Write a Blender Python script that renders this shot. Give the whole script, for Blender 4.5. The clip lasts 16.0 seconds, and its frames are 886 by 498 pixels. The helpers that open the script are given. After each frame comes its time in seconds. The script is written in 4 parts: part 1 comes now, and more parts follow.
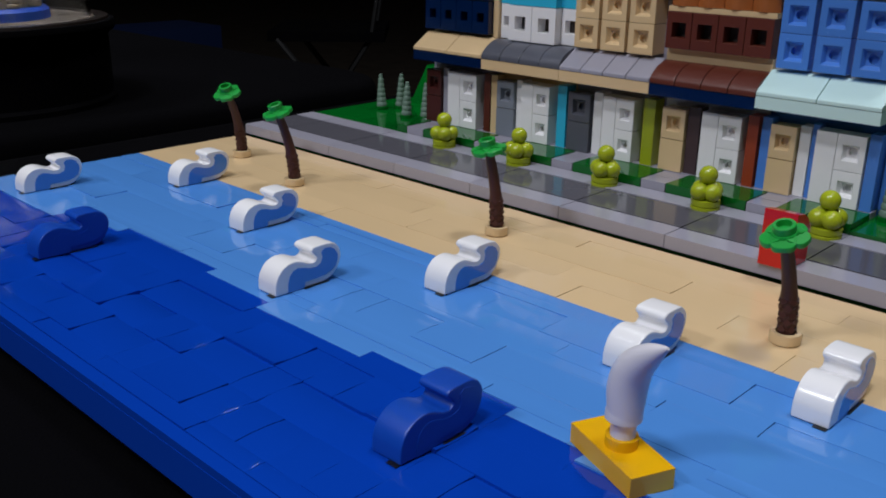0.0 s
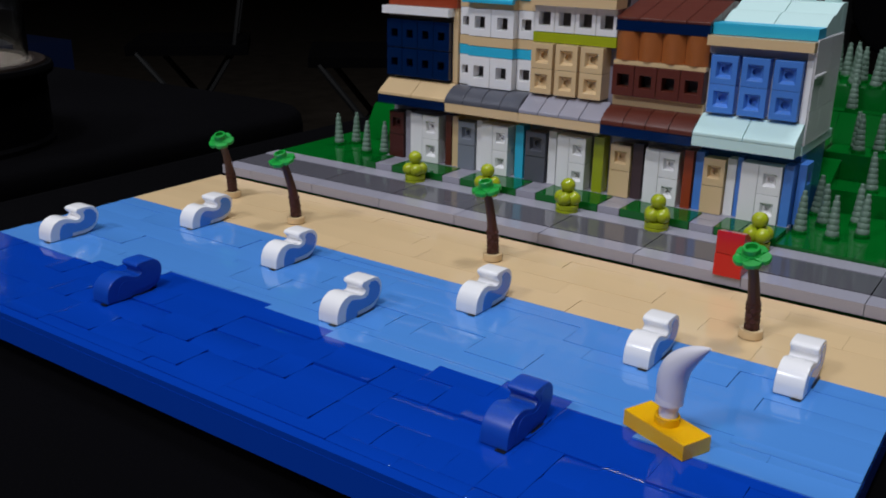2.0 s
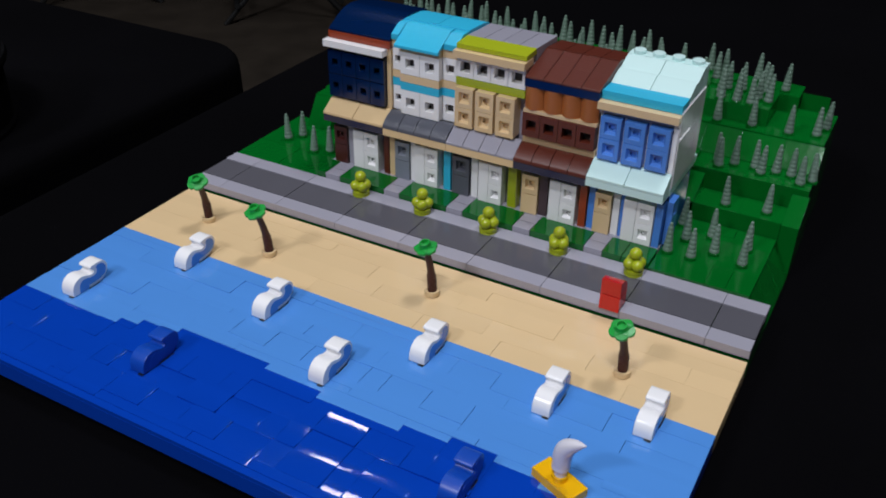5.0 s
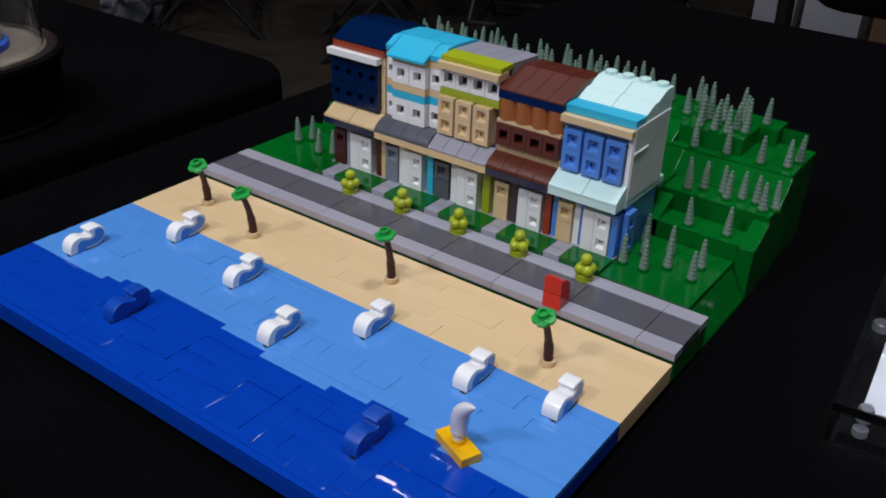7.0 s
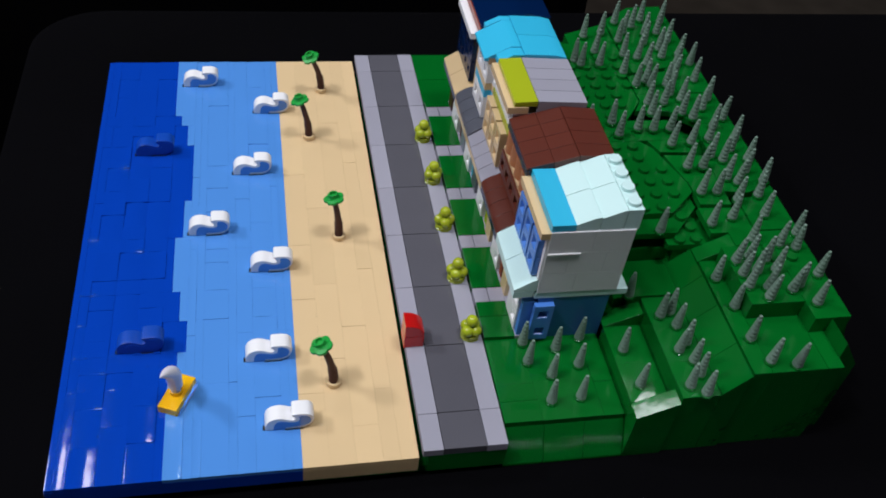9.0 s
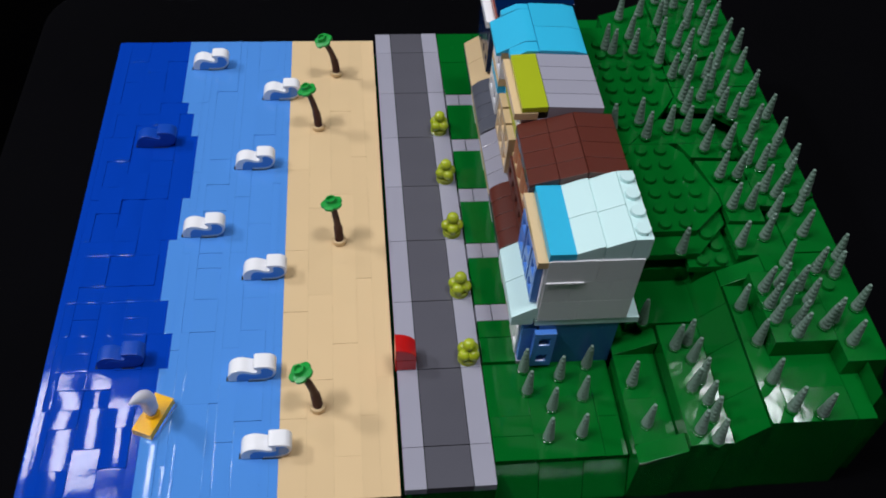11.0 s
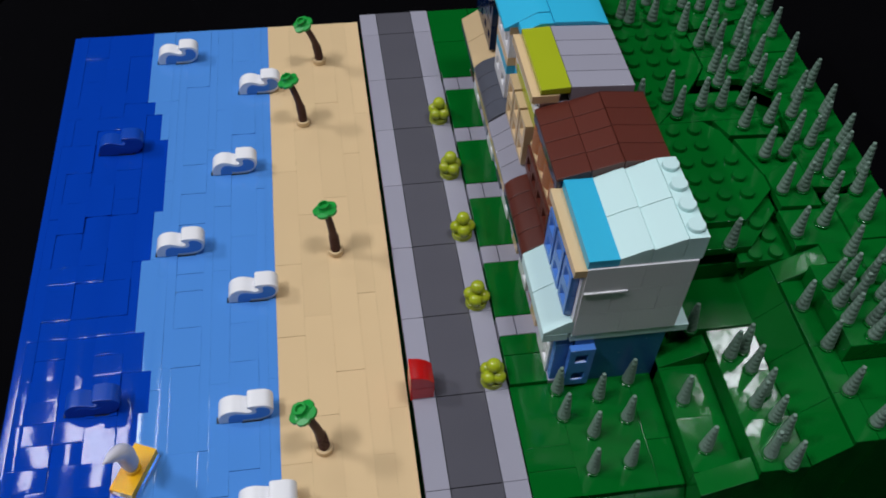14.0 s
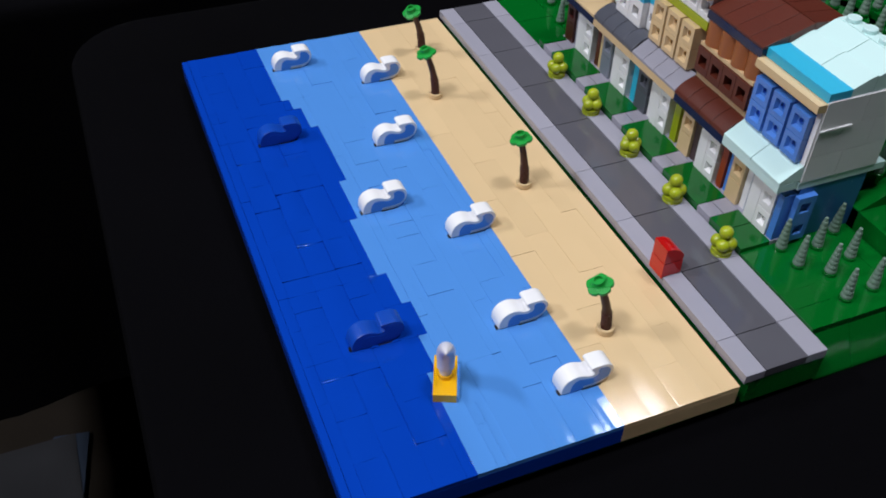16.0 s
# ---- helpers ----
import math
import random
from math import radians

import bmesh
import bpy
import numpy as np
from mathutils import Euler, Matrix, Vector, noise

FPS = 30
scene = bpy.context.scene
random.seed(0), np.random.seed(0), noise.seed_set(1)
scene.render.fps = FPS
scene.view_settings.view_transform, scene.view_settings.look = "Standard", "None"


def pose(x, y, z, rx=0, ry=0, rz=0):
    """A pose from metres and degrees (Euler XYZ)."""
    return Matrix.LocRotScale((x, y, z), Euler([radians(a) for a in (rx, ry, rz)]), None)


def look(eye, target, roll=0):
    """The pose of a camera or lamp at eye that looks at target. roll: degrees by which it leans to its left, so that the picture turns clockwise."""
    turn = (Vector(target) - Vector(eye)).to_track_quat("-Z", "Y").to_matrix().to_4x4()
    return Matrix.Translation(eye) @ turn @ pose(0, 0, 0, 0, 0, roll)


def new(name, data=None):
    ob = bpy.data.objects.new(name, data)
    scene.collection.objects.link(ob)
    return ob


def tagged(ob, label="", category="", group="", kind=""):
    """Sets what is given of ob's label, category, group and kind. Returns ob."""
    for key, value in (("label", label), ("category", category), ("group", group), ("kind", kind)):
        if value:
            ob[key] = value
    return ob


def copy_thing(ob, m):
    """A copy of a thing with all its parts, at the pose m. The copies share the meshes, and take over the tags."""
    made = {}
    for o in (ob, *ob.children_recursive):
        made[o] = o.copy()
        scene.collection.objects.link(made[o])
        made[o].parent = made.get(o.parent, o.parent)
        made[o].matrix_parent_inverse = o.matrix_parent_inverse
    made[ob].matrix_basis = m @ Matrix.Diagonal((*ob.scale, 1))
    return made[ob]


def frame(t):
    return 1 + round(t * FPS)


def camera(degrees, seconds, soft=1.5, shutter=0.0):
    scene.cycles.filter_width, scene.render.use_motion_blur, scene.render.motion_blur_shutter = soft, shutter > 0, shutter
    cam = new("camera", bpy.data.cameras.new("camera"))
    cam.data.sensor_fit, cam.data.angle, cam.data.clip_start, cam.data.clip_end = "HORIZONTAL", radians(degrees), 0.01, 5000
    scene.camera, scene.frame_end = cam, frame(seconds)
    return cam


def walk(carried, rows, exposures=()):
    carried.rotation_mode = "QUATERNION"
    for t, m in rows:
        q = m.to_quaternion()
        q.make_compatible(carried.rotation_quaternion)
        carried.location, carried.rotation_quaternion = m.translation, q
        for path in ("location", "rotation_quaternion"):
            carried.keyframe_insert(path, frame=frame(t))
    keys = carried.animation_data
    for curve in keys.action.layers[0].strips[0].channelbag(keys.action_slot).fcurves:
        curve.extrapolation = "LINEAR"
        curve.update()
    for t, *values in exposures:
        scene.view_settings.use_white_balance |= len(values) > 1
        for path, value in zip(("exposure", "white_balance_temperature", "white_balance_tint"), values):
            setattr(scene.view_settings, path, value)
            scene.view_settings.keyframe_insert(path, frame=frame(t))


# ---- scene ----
# ---- camera ----
cam = camera(52.0, 16.0, soft=1.85)
PATH = [
    (0, (-0.0584, -0.0255, 0.0742), (0.0775, 0.1047, 0.0067), 0.72),
    (0.5, (-0.0725, -0.0246, 0.0780), (0.0635, 0.1042, 0.0078), 0.19),
    (1, (-0.0838, -0.0252, 0.0812), (0.0567, 0.0989, 0.0115), 0.35),
    (1.5, (-0.0913, -0.0204, 0.0865), (0.0533, 0.1002, 0.0189), 0.83),
    (2, (-0.1108, -0.0175, 0.0927), (0.0446, 0.0898, 0.0268), 0.89),
    (2.5, (-0.1327, -0.0214, 0.1063), (0.0274, 0.0775, 0.0386), 0.27),
    (3, (-0.1776, -0.0260, 0.1530), (-0.0147, 0.0606, 0.0759), 0.41),
    (3.5, (-0.1702, -0.0282, 0.1916), (-0.0133, 0.0551, 0.0996), -0.40),
    (4, (-0.1575, -0.0292, 0.2063), (-0.0079, 0.0549, 0.1037), -0.80),
    (6.5, (-0.1336, -0.0215, 0.1935), (0.0142, 0.0621, 0.0879), 2.50),
    (7, (-0.1413, -0.0867, 0.1943), (0.0014, 0.0144, 0.0973), 2.18),
    (7.5, (-0.1129, -0.1765, 0.2259), (-0.0043, -0.0437, 0.1232), 1.30),
    (7.6, (-0.0999, -0.1860, 0.2264), (0.0015, -0.0493, 0.1214), 1.66),
    (7.8, (-0.0564, -0.1958, 0.2439), (0.0328, -0.0567, 0.1313), 2.00),
    (8, (-0.0165, -0.1973, 0.2622), (0.0644, -0.0599, 0.1414), 4.52),
    (8.3, (0.0196, -0.1861, 0.2691), (0.0811, -0.0459, 0.1405), 7.17),
    (8.5, (0.0405, -0.1833, 0.2774), (0.0898, -0.0428, 0.1439), 7.56),
    (8.7, (0.0585, -0.1803, 0.2825), (0.1018, -0.0408, 0.1459), 8.07),
    (10.8, (0.1121, -0.1444, 0.2853), (0.1304, -0.0112, 0.1373), 4.27),
    (11, (0.1144, -0.1390, 0.2878), (0.1341, -0.0087, 0.1374), 4.71),
    (11.5, (0.1192, -0.1252, 0.2816), (0.1420, 0.0048, 0.1313), 5.82),
    (12, (0.1176, -0.1116, 0.2709), (0.1375, 0.0170, 0.1190), 3.47),
    (12.5, (0.1212, -0.0981, 0.2598), (0.1410, 0.0297, 0.1072), 3.04),
    (13, (0.1207, -0.0934, 0.2573), (0.1409, 0.0335, 0.1041), 2.99),
    (13.5, (0.1186, -0.0946, 0.2587), (0.1403, 0.0322, 0.1055), 2.99),
    (14, (0.1095, -0.1022, 0.2597), (0.1325, 0.0246, 0.1067), 2.84),
    (14.5, (0.0899, -0.1214, 0.2616), (0.1179, 0.0063, 0.1102), 2.35),
    (15, (0.0519, -0.1484, 0.2602), (0.0887, -0.0206, 0.1108), 3.08),
    (15.2, (0.0323, -0.1558, 0.2570), (0.0710, -0.0240, 0.1117), 2.54),
    (15.5, (-0.0010, -0.1596, 0.2432), (0.0435, -0.0233, 0.1038), 3.15),
    (16, (-0.0311, -0.1329, 0.2199), (0.0273, 0.0040, 0.0864), 1.60),
]
EXPOSURES = [(0.0, 0.05), (0.5, 0.12), (1.0, 0.2), (2.0, 0.12), (2.5, 0.18), (3.5, 0.2), (4.0, 0.18), (6.5, 0.22), (7.0, 0.25), (7.5, 0.4), (8.0, 0.4), (8.5, 0.38), (11.0, 0.26), (12.5, 0.1), (13.5, 0.06), (14.5, 0.12), (15.5, 0.34), (16.0, 0.42)]
walk(cam, [(t, look(eye, target, roll)) for t, eye, target, roll in PATH], EXPOSURES)

U = 0.008             # metres for one stud of the model
TABLE = -1.6          # table top, the water's surface being 0
FLOOR = -94.0

# ---- light: a dark hall with overhead rectangular lamps, most of them added ----
world = bpy.data.worlds.new("hall_air")
scene.world = world
world.use_nodes = True
world.node_tree.nodes["Background"].inputs[0].default_value = (0.75, 0.8, 1.0, 1)
world.node_tree.nodes["Background"].inputs[1].default_value = 0.007


def area_lamp(x, y, z, sx, sy, watts, colour=(0.905, 0.93, 1.0)):
    data = bpy.data.lights.new("area_lamp", "AREA")
    data.shape, data.size, data.size_y, data.energy, data.color = "RECTANGLE", sx, sy, watts, colour
    ob = new("area_lamp", data)
    ob.location = (x, y, z)
    return ob


# glints place the first two; the others are unseen, added to light the model
for x, y, z, w, d, watts in ((-0.97, 1.8, 3.0, 0.3, 0.42, 4.6), (1.72, 1.75, 3.0, 0.3, 0.28, 4.6), (-0.8, -0.1, 3.0, 0.32, 0.6, 11), (0.75, -0.3, 3.0, 0.6, 0.32, 27), (-3.0, 1.2, 3.0, 0.32, 0.6, 68), (-1.5, -0.25, 3.0, 0.32, 0.6, 45)):
    area_lamp(x, y, z, w, d, watts)

# ---- materials ----


def nodes_of(name):
    m = bpy.data.materials.new(name)
    m.use_nodes = True
    return m, m.node_tree.nodes, m.node_tree.links, m.node_tree.nodes["Principled BSDF"]


def plastic(name, rgb, rough=0.2, vary=0.1, bump=0.02, coat=0.0, sway=0.0, ripple=45):
    """Moulded ABS: a small difference from piece to piece, faint scuffs and a slightly wavy gloss."""
    m, n, l, p = nodes_of(name)
    info, geo = n.new("ShaderNodeObjectInfo"), n.new("ShaderNodeTexCoord")
    big, fine = n.new("ShaderNodeTexNoise"), n.new("ShaderNodeTexNoise")
    big.inputs["Scale"].default_value, fine.inputs["Scale"].default_value = ripple, 900
    big.inputs["Detail"].default_value, fine.inputs["Detail"].default_value = 3, 4
    l.new(geo.outputs["Object"], big.inputs["Vector"]), l.new(geo.outputs["Object"], fine.inputs["Vector"])
    add = n.new("ShaderNodeMath")
    add.operation = "ADD"
    l.new(info.outputs["Random"], add.inputs[0]), l.new(big.outputs["Fac"], add.inputs[1])
    mix = n.new("ShaderNodeMapRange")
    mix.inputs["From Min"].default_value, mix.inputs["From Max"].default_value = 0.3, 1.7
    mix.inputs["To Min"].default_value, mix.inputs["To Max"].default_value = 1 - vary, 1 + vary
    l.new(add.outputs[0], mix.inputs["Value"])
    tint = n.new("ShaderNodeVectorMath")
    tint.operation = "SCALE"
    tint.inputs[0].default_value = rgb
    l.new(mix.outputs[0], tint.inputs["Scale"])
    l.new(tint.outputs[0], p.inputs["Base Color"])
    gloss = n.new("ShaderNodeMapRange")
    gloss.inputs["To Min"].default_value, gloss.inputs["To Max"].default_value = rough * 0.85, rough * 1.2
    l.new(fine.outputs["Fac"], gloss.inputs["Value"]), l.new(gloss.outputs[0], p.inputs["Roughness"])
    b = n.new("ShaderNodeBump")
    b.inputs["Strength"].default_value, b.inputs["Distance"].default_value = bump, 0.0006
    l.new(big.outputs["Fac"], b.inputs["Height"]), l.new(b.outputs[0], p.inputs["Normal"])
    if sway:
        # each piece sits a little out of true in its own direction
        white, shift, size, total, unit = n.new("ShaderNodeTexWhiteNoise"), n.new("ShaderNodeVectorMath"), n.new("ShaderNodeVectorMath"), n.new("ShaderNodeVectorMath"), n.new("ShaderNodeVectorMath")
        white.noise_dimensions = "1D"
        shift.operation, size.operation, total.operation, unit.operation = "SUBTRACT", "SCALE", "ADD", "NORMALIZE"
        shift.inputs[1].default_value, size.inputs["Scale"].default_value = (0.5, 0.5, 0.5), sway
        l.new(info.outputs["Random"], white.inputs["W"]), l.new(white.outputs["Color"], shift.inputs[0]), l.new(shift.outputs[0], size.inputs[0])
        l.new(size.outputs[0], total.inputs[0]), l.new(b.outputs[0], total.inputs[1]), l.new(total.outputs[0], unit.inputs[0]), l.new(unit.outputs[0], p.inputs["Normal"])
    p.inputs["IOR"].default_value = 1.53
    p.inputs["Coat Weight"].default_value = coat
    return m


def cloth(name, rgb, rough=0.95, scale=1400):
    m, n, l, p = nodes_of(name)
    geo, weave, fold = n.new("ShaderNodeTexCoord"), n.new("ShaderNodeTexNoise"), n.new("ShaderNodeTexNoise")
    weave.inputs["Scale"].default_value, fold.inputs["Scale"].default_value = scale, 9
    l.new(geo.outputs["Object"], weave.inputs["Vector"]), l.new(geo.outputs["Object"], fold.inputs["Vector"])
    ramp = n.new("ShaderNodeMix")
    ramp.data_type = "RGBA"
    ramp.inputs[6].default_value = (*[c * 0.6 for c in rgb], 1)
    ramp.inputs[7].default_value = (*[c * 1.5 for c in rgb], 1)
    l.new(fold.outputs["Fac"], ramp.inputs[0]), l.new(ramp.outputs[2], p.inputs["Base Color"])
    b = n.new("ShaderNodeBump")
    b.inputs["Strength"].default_value, b.inputs["Distance"].default_value = 0.4, 0.0005
    l.new(weave.outputs["Fac"], b.inputs["Height"]), l.new(b.outputs[0], p.inputs["Normal"])
    p.inputs["Roughness"].default_value = rough
    p.inputs["Specular IOR Level"].default_value = 0.04
    return m


def grained(name, rgb, rough=0.6, scale=(3, 30, 3)):
    m, n, l, p = nodes_of(name)
    geo, mp, no = n.new("ShaderNodeTexCoord"), n.new("ShaderNodeMapping"), n.new("ShaderNodeTexNoise")
    mp.inputs["Scale"].default_value = scale
    no.inputs["Scale"].default_value, no.inputs["Detail"].default_value = 4, 6
    l.new(geo.outputs["Object"], mp.inputs[0]), l.new(mp.outputs[0], no.inputs["Vector"])
    mix = n.new("ShaderNodeMix")
    mix.data_type = "RGBA"
    mix.inputs[6].default_value, mix.inputs[7].default_value = (*[c * 0.55 for c in rgb], 1), (*[c * 1.4 for c in rgb], 1)
    l.new(no.outputs["Fac"], mix.inputs[0]), l.new(mix.outputs[2], p.inputs["Base Color"])
    b = n.new("ShaderNodeBump")
    b.inputs["Strength"].default_value, b.inputs["Distance"].default_value = 0.3, 0.002
    l.new(no.outputs["Fac"], b.inputs["Height"]), l.new(b.outputs[0], p.inputs["Normal"])
    p.inputs["Roughness"].default_value = rough
    return m


def clear(name, rough=0.03, tint=(0.95, 0.97, 0.97)):
    m, n, l, p = nodes_of(name)
    p.inputs["Base Color"].default_value = (*tint, 1)
    p.inputs["Transmission Weight"].default_value, p.inputs["Roughness"].default_value, p.inputs["IOR"].default_value = 1.0, rough, 1.49
    return m


DEEP = plastic("deep_blue_plastic", (0.002, 0.047, 0.41), 0.06, 0.012, 0.16, sway=0.03, ripple=75)
SHALLOW = plastic("shallow_blue_plastic", (0.08, 0.265, 0.68), 0.07, 0.012, 0.14, sway=0.03, ripple=75)
SWELL = plastic("dark_wave_plastic", (0.003, 0.06, 0.42), 0.34, 0.04)
TAN = plastic("tan_plastic", (0.72, 0.52, 0.29), 0.11, 0.04, 0.1)
GREY = plastic("light_grey_plastic", (0.34, 0.33, 0.39), 0.16, 0.05, 0.04)
ROAD = plastic("dark_grey_plastic", (0.098, 0.095, 0.112), 0.1, 0.08, 0.05)
GREEN = plastic("green_plastic", (0.001, 0.115, 0.013), 0.09, 0.08, 0.4, sway=0.04, ripple=55)
STUDGREEN = plastic("stud_green_plastic", (0.001, 0.115, 0.013), 0.15, 0.08)
PALMGREEN = plastic("bright_green_plastic", (0.01, 0.33, 0.045), 0.36)
LIME = plastic("lime_plastic", (0.36, 0.42, 0.015), 0.22)
WHITE = plastic("white_plastic", (0.87, 0.86, 0.87), 0.2, 0.03)
SAGE = plastic("sand_green_plastic", (0.16, 0.24, 0.19), 0.5, 0.1)
BROWN = plastic("reddish_brown_plastic", (0.1, 0.018, 0.009), 0.4, 0.08)
TRUNK = plastic("trunk_brown_plastic", (0.06, 0.013, 0.008), 0.5, 0.1)
NAVY = plastic("navy_plastic", (0.0008, 0.0115, 0.056), 0.14, 0.08)
AZURE = plastic("azure_plastic", (0.03, 0.47, 0.72), 0.38, 0.04)
AQUA = plastic("light_aqua_plastic", (0.6, 0.82, 0.8), 0.38, 0.03)
ORANGE = plastic("dark_orange_plastic", (0.36, 0.11, 0.028), 0.35)
RUST = plastic("rust_plastic", (0.3, 0.045, 0.015), 0.3)
RED = plastic("red_plastic", (0.55, 0.006, 0.006), 0.16)
YELLOW = plastic("yellow_plastic", (0.85, 0.45, 0.004), 0.22)
FRAME_BLUE = plastic("medium_blue_plastic", (0.075, 0.23, 0.68), 0.25)
SLATE = plastic("slate_grey_plastic", (0.095, 0.1, 0.125), 0.3)
DOORGREY = plastic("blue_grey_plastic", (0.2, 0.22, 0.27), 0.3)
BLACK = plastic("black_plastic", (0.006, 0.006, 0.007), 0.35)
# flat dark tone for the shade inside deep windows
WINDOW_SHADE = plastic("shaded_inside_plastic", (0.03, 0.022, 0.018), 0.6)
SAIL = plastic("pearl_sail_plastic", (0.74, 0.72, 0.78), 0.3)
MATTE = cloth("dull_black_board", (0.0015, 0.0014, 0.0018), 0.9)
CLOTH = cloth("black_tablecloth", (0.0013, 0.0012, 0.0017))
CARPET = cloth("hall_carpet", (0.035, 0.028, 0.022), 0.95, 300)
WALLPAINT = cloth("dark_hall_paint", (0.05, 0.046, 0.042), 0.9, 40)
DARKWOOD = grained("dark_stained_wood", (0.016, 0.011, 0.009), 0.35, (6, 6, 60))
CARDBOARD = grained("brown_cardboard", (0.11, 0.062, 0.028), 0.85)
CREAM = grained("cream_resin", (0.21, 0.155, 0.09), 0.5, (20, 20, 60))
PAPER = grained("white_paper", (0.3, 0.3, 0.335), 0.8, (1, 1, 1))
METAL = plastic("black_steel", (0.004, 0.004, 0.0045), 0.55)
ACRYLIC = clear("clear_acrylic")
GLASS = clear("dome_glass", 0.01)
INK = plastic("grey_ink", (0.22, 0.22, 0.24), 0.8)
CONCRETE = cloth("pale_grey_mat", (0.055, 0.055, 0.06), 0.8, 60)
DENIM = cloth("dull_blue_fabric", (0.06, 0.08, 0.12))
FROSTED = plastic("frosted_acrylic", (0.08, 0.083, 0.095), 0.3)
OCHRE = plastic("ochre_ink", (0.45, 0.3, 0.08), 0.6)
BIN = plastic("dark_blue_bin_plastic", (0.004, 0.012, 0.05), 0.4)
BAG = plastic("pale_bag_plastic", (0.035, 0.038, 0.05), 0.5)
EARTH = grained("dull_sand", (0.07, 0.053, 0.038), 0.9, (20, 20, 20))
RINGBLUE = plastic("blue_ring_plastic", (0.01, 0.05, 0.3), 0.4)

# ---- shapes; coordinates in studs, from the thing's own base ----


def box(bm, x0, y0, z0, x1, y1, z1):
    c = [bm.verts.new((x, y, z)) for z in (z0, z1) for y in (y0, y1) for x in (x0, x1)]
    for f in ((0, 2, 3, 1), (4, 5, 7, 6), (0, 1, 5, 4), (2, 6, 7, 3), (0, 4, 6, 2), (1, 3, 7, 5)):
        bm.faces.new([c[i] for i in f])
    return bm


def prism(bm, pts, axis, a, b):
    """A closed outline, pulled from a to b along an axis: xz outlines along y, yz along x, xy along z."""
    def place(p, q, s):
        return {"y": (p, s, q), "x": (s, p, q), "z": (p, q, s)}[axis]
    lo, hi = [bm.verts.new(place(p, q, a)) for p, q in pts], [bm.verts.new(place(p, q, b)) for p, q in pts]
    n = len(pts)
    bm.faces.new(lo), bm.faces.new(hi[::-1])
    for i in range(n):
        bm.faces.new((lo[i], hi[i], hi[(i + 1) % n], lo[(i + 1) % n]))
    bmesh.ops.recalc_face_normals(bm, faces=bm.faces[:])
    return bm


def lathe(bm, rings, cx=0.0, cy=0.0, n=20, shell=False):
    """Rings of (radius, height), turned about an upright axis and capped."""
    loops = [[bm.verts.new((cx + r * math.cos(2 * math.pi * k / n), cy + r * math.sin(2 * math.pi * k / n), z)) for k in range(n)] for r, z in rings]
    for lo, hi in zip(loops, loops[1:]):
        for k in range(n):
            bm.faces.new((lo[k], lo[(k + 1) % n], hi[(k + 1) % n], hi[k]))
    if shell:
        for k in range(n):
            bm.faces.new((loops[-1][k], loops[-1][(k + 1) % n], loops[0][(k + 1) % n], loops[0][k]))
        return bm
    bm.faces.new(loops[0][::-1]), bm.faces.new(loops[-1])
    return bm


def tube(bm, path, radii, n=10):
    """A round rod along a path of points, with a radius at each."""
    path = [Vector(p) for p in path]
    loops = []
    for i, p in enumerate(path):
        d = (path[min(i + 1, len(path) - 1)] - path[max(i - 1, 0)]).normalized()
        side = d.cross(Vector((0.3, 0.9, 0.1))).normalized()
        up = d.cross(side)
        loops.append([bm.verts.new(p + radii[i] * (math.cos(2 * math.pi * k / n) * side + math.sin(2 * math.pi * k / n) * up)) for k in range(n)])
    for lo, hi in zip(loops, loops[1:]):
        for k in range(n):
            bm.faces.new((lo[k], lo[(k + 1) % n], hi[(k + 1) % n], hi[k]))
    bm.faces.new(loops[0][::-1]), bm.faces.new(loops[-1])
    bmesh.ops.recalc_face_normals(bm, faces=bm.faces[:])
    return bm


def rounder(pts, k=3):
    """The same closed outline with k points for each one, on a smooth curve through them."""
    out, n = [], len(pts)
    for i in range(n):
        a, b, c, d = (Vector(pts[(i + j) % n]) for j in (-1, 0, 1, 2))
        for q in range(k):
            u = q / k
            out.append(tuple(0.5 * (2 * b + (c - a) * u + (2 * a - 5 * b + 4 * c - d) * u * u + (3 * b - a - 3 * c + d) * u ** 3)))
    return out


def ball(bm, x, y, z, r):
    bmesh.ops.create_icosphere(bm, subdivisions=3, radius=r, matrix=Matrix.Translation((x, y, z)))
    return bm


def soften(bm, width, segments=2):
    edges = [e for e in bm.edges if len(e.link_faces) == 2 and e.calc_face_angle(0) > 0.6]
    if width and edges:
        bmesh.ops.bevel(bm, geom=edges, offset=width, segments=segments, affect="EDGES", profile=0.5, clamp_overlap=True)


def mesh_of(name, bm, material, smooth=True):
    bmesh.ops.scale(bm, vec=(U, U, U), verts=bm.verts)
    me = bpy.data.meshes.new(name)
    bm.normal_update()
    bent = None
    if smooth:
        # large faces stay flat; rolled edges and turned shapes are rounded between them
        bent = []
        look_up = {f: (f.normal.copy(), f.calc_area()) for f in bm.faces}
        for f in bm.faces:
            f.smooth = True
            n = look_up[f][0]
            for v in f.verts:
                total = Vector()
                for g in v.link_faces:
                    m, a = look_up[g]
                    if m.dot(n) > 0.8:
                        total += m * a
                bent.append((total.normalized() if total.length > 0 else n)[:])
    bm.to_mesh(me)
    bm.free()
    if bent and len(bent) == len(me.loops):
        me.normals_split_custom_set(bent)
    me.materials.append(material)
    return me


def part(name, bm, material, parent, label="", edge=0.0, at=(0, 0, 0)):
    soften(bm, edge)
    ob = new(name, mesh_of(name, bm, material))
    if material is ACRYLIC:
        ob.visible_shadow = False
    ob.parent = parent
    ob.location = [c * U for c in at]
    return tagged(ob, label)


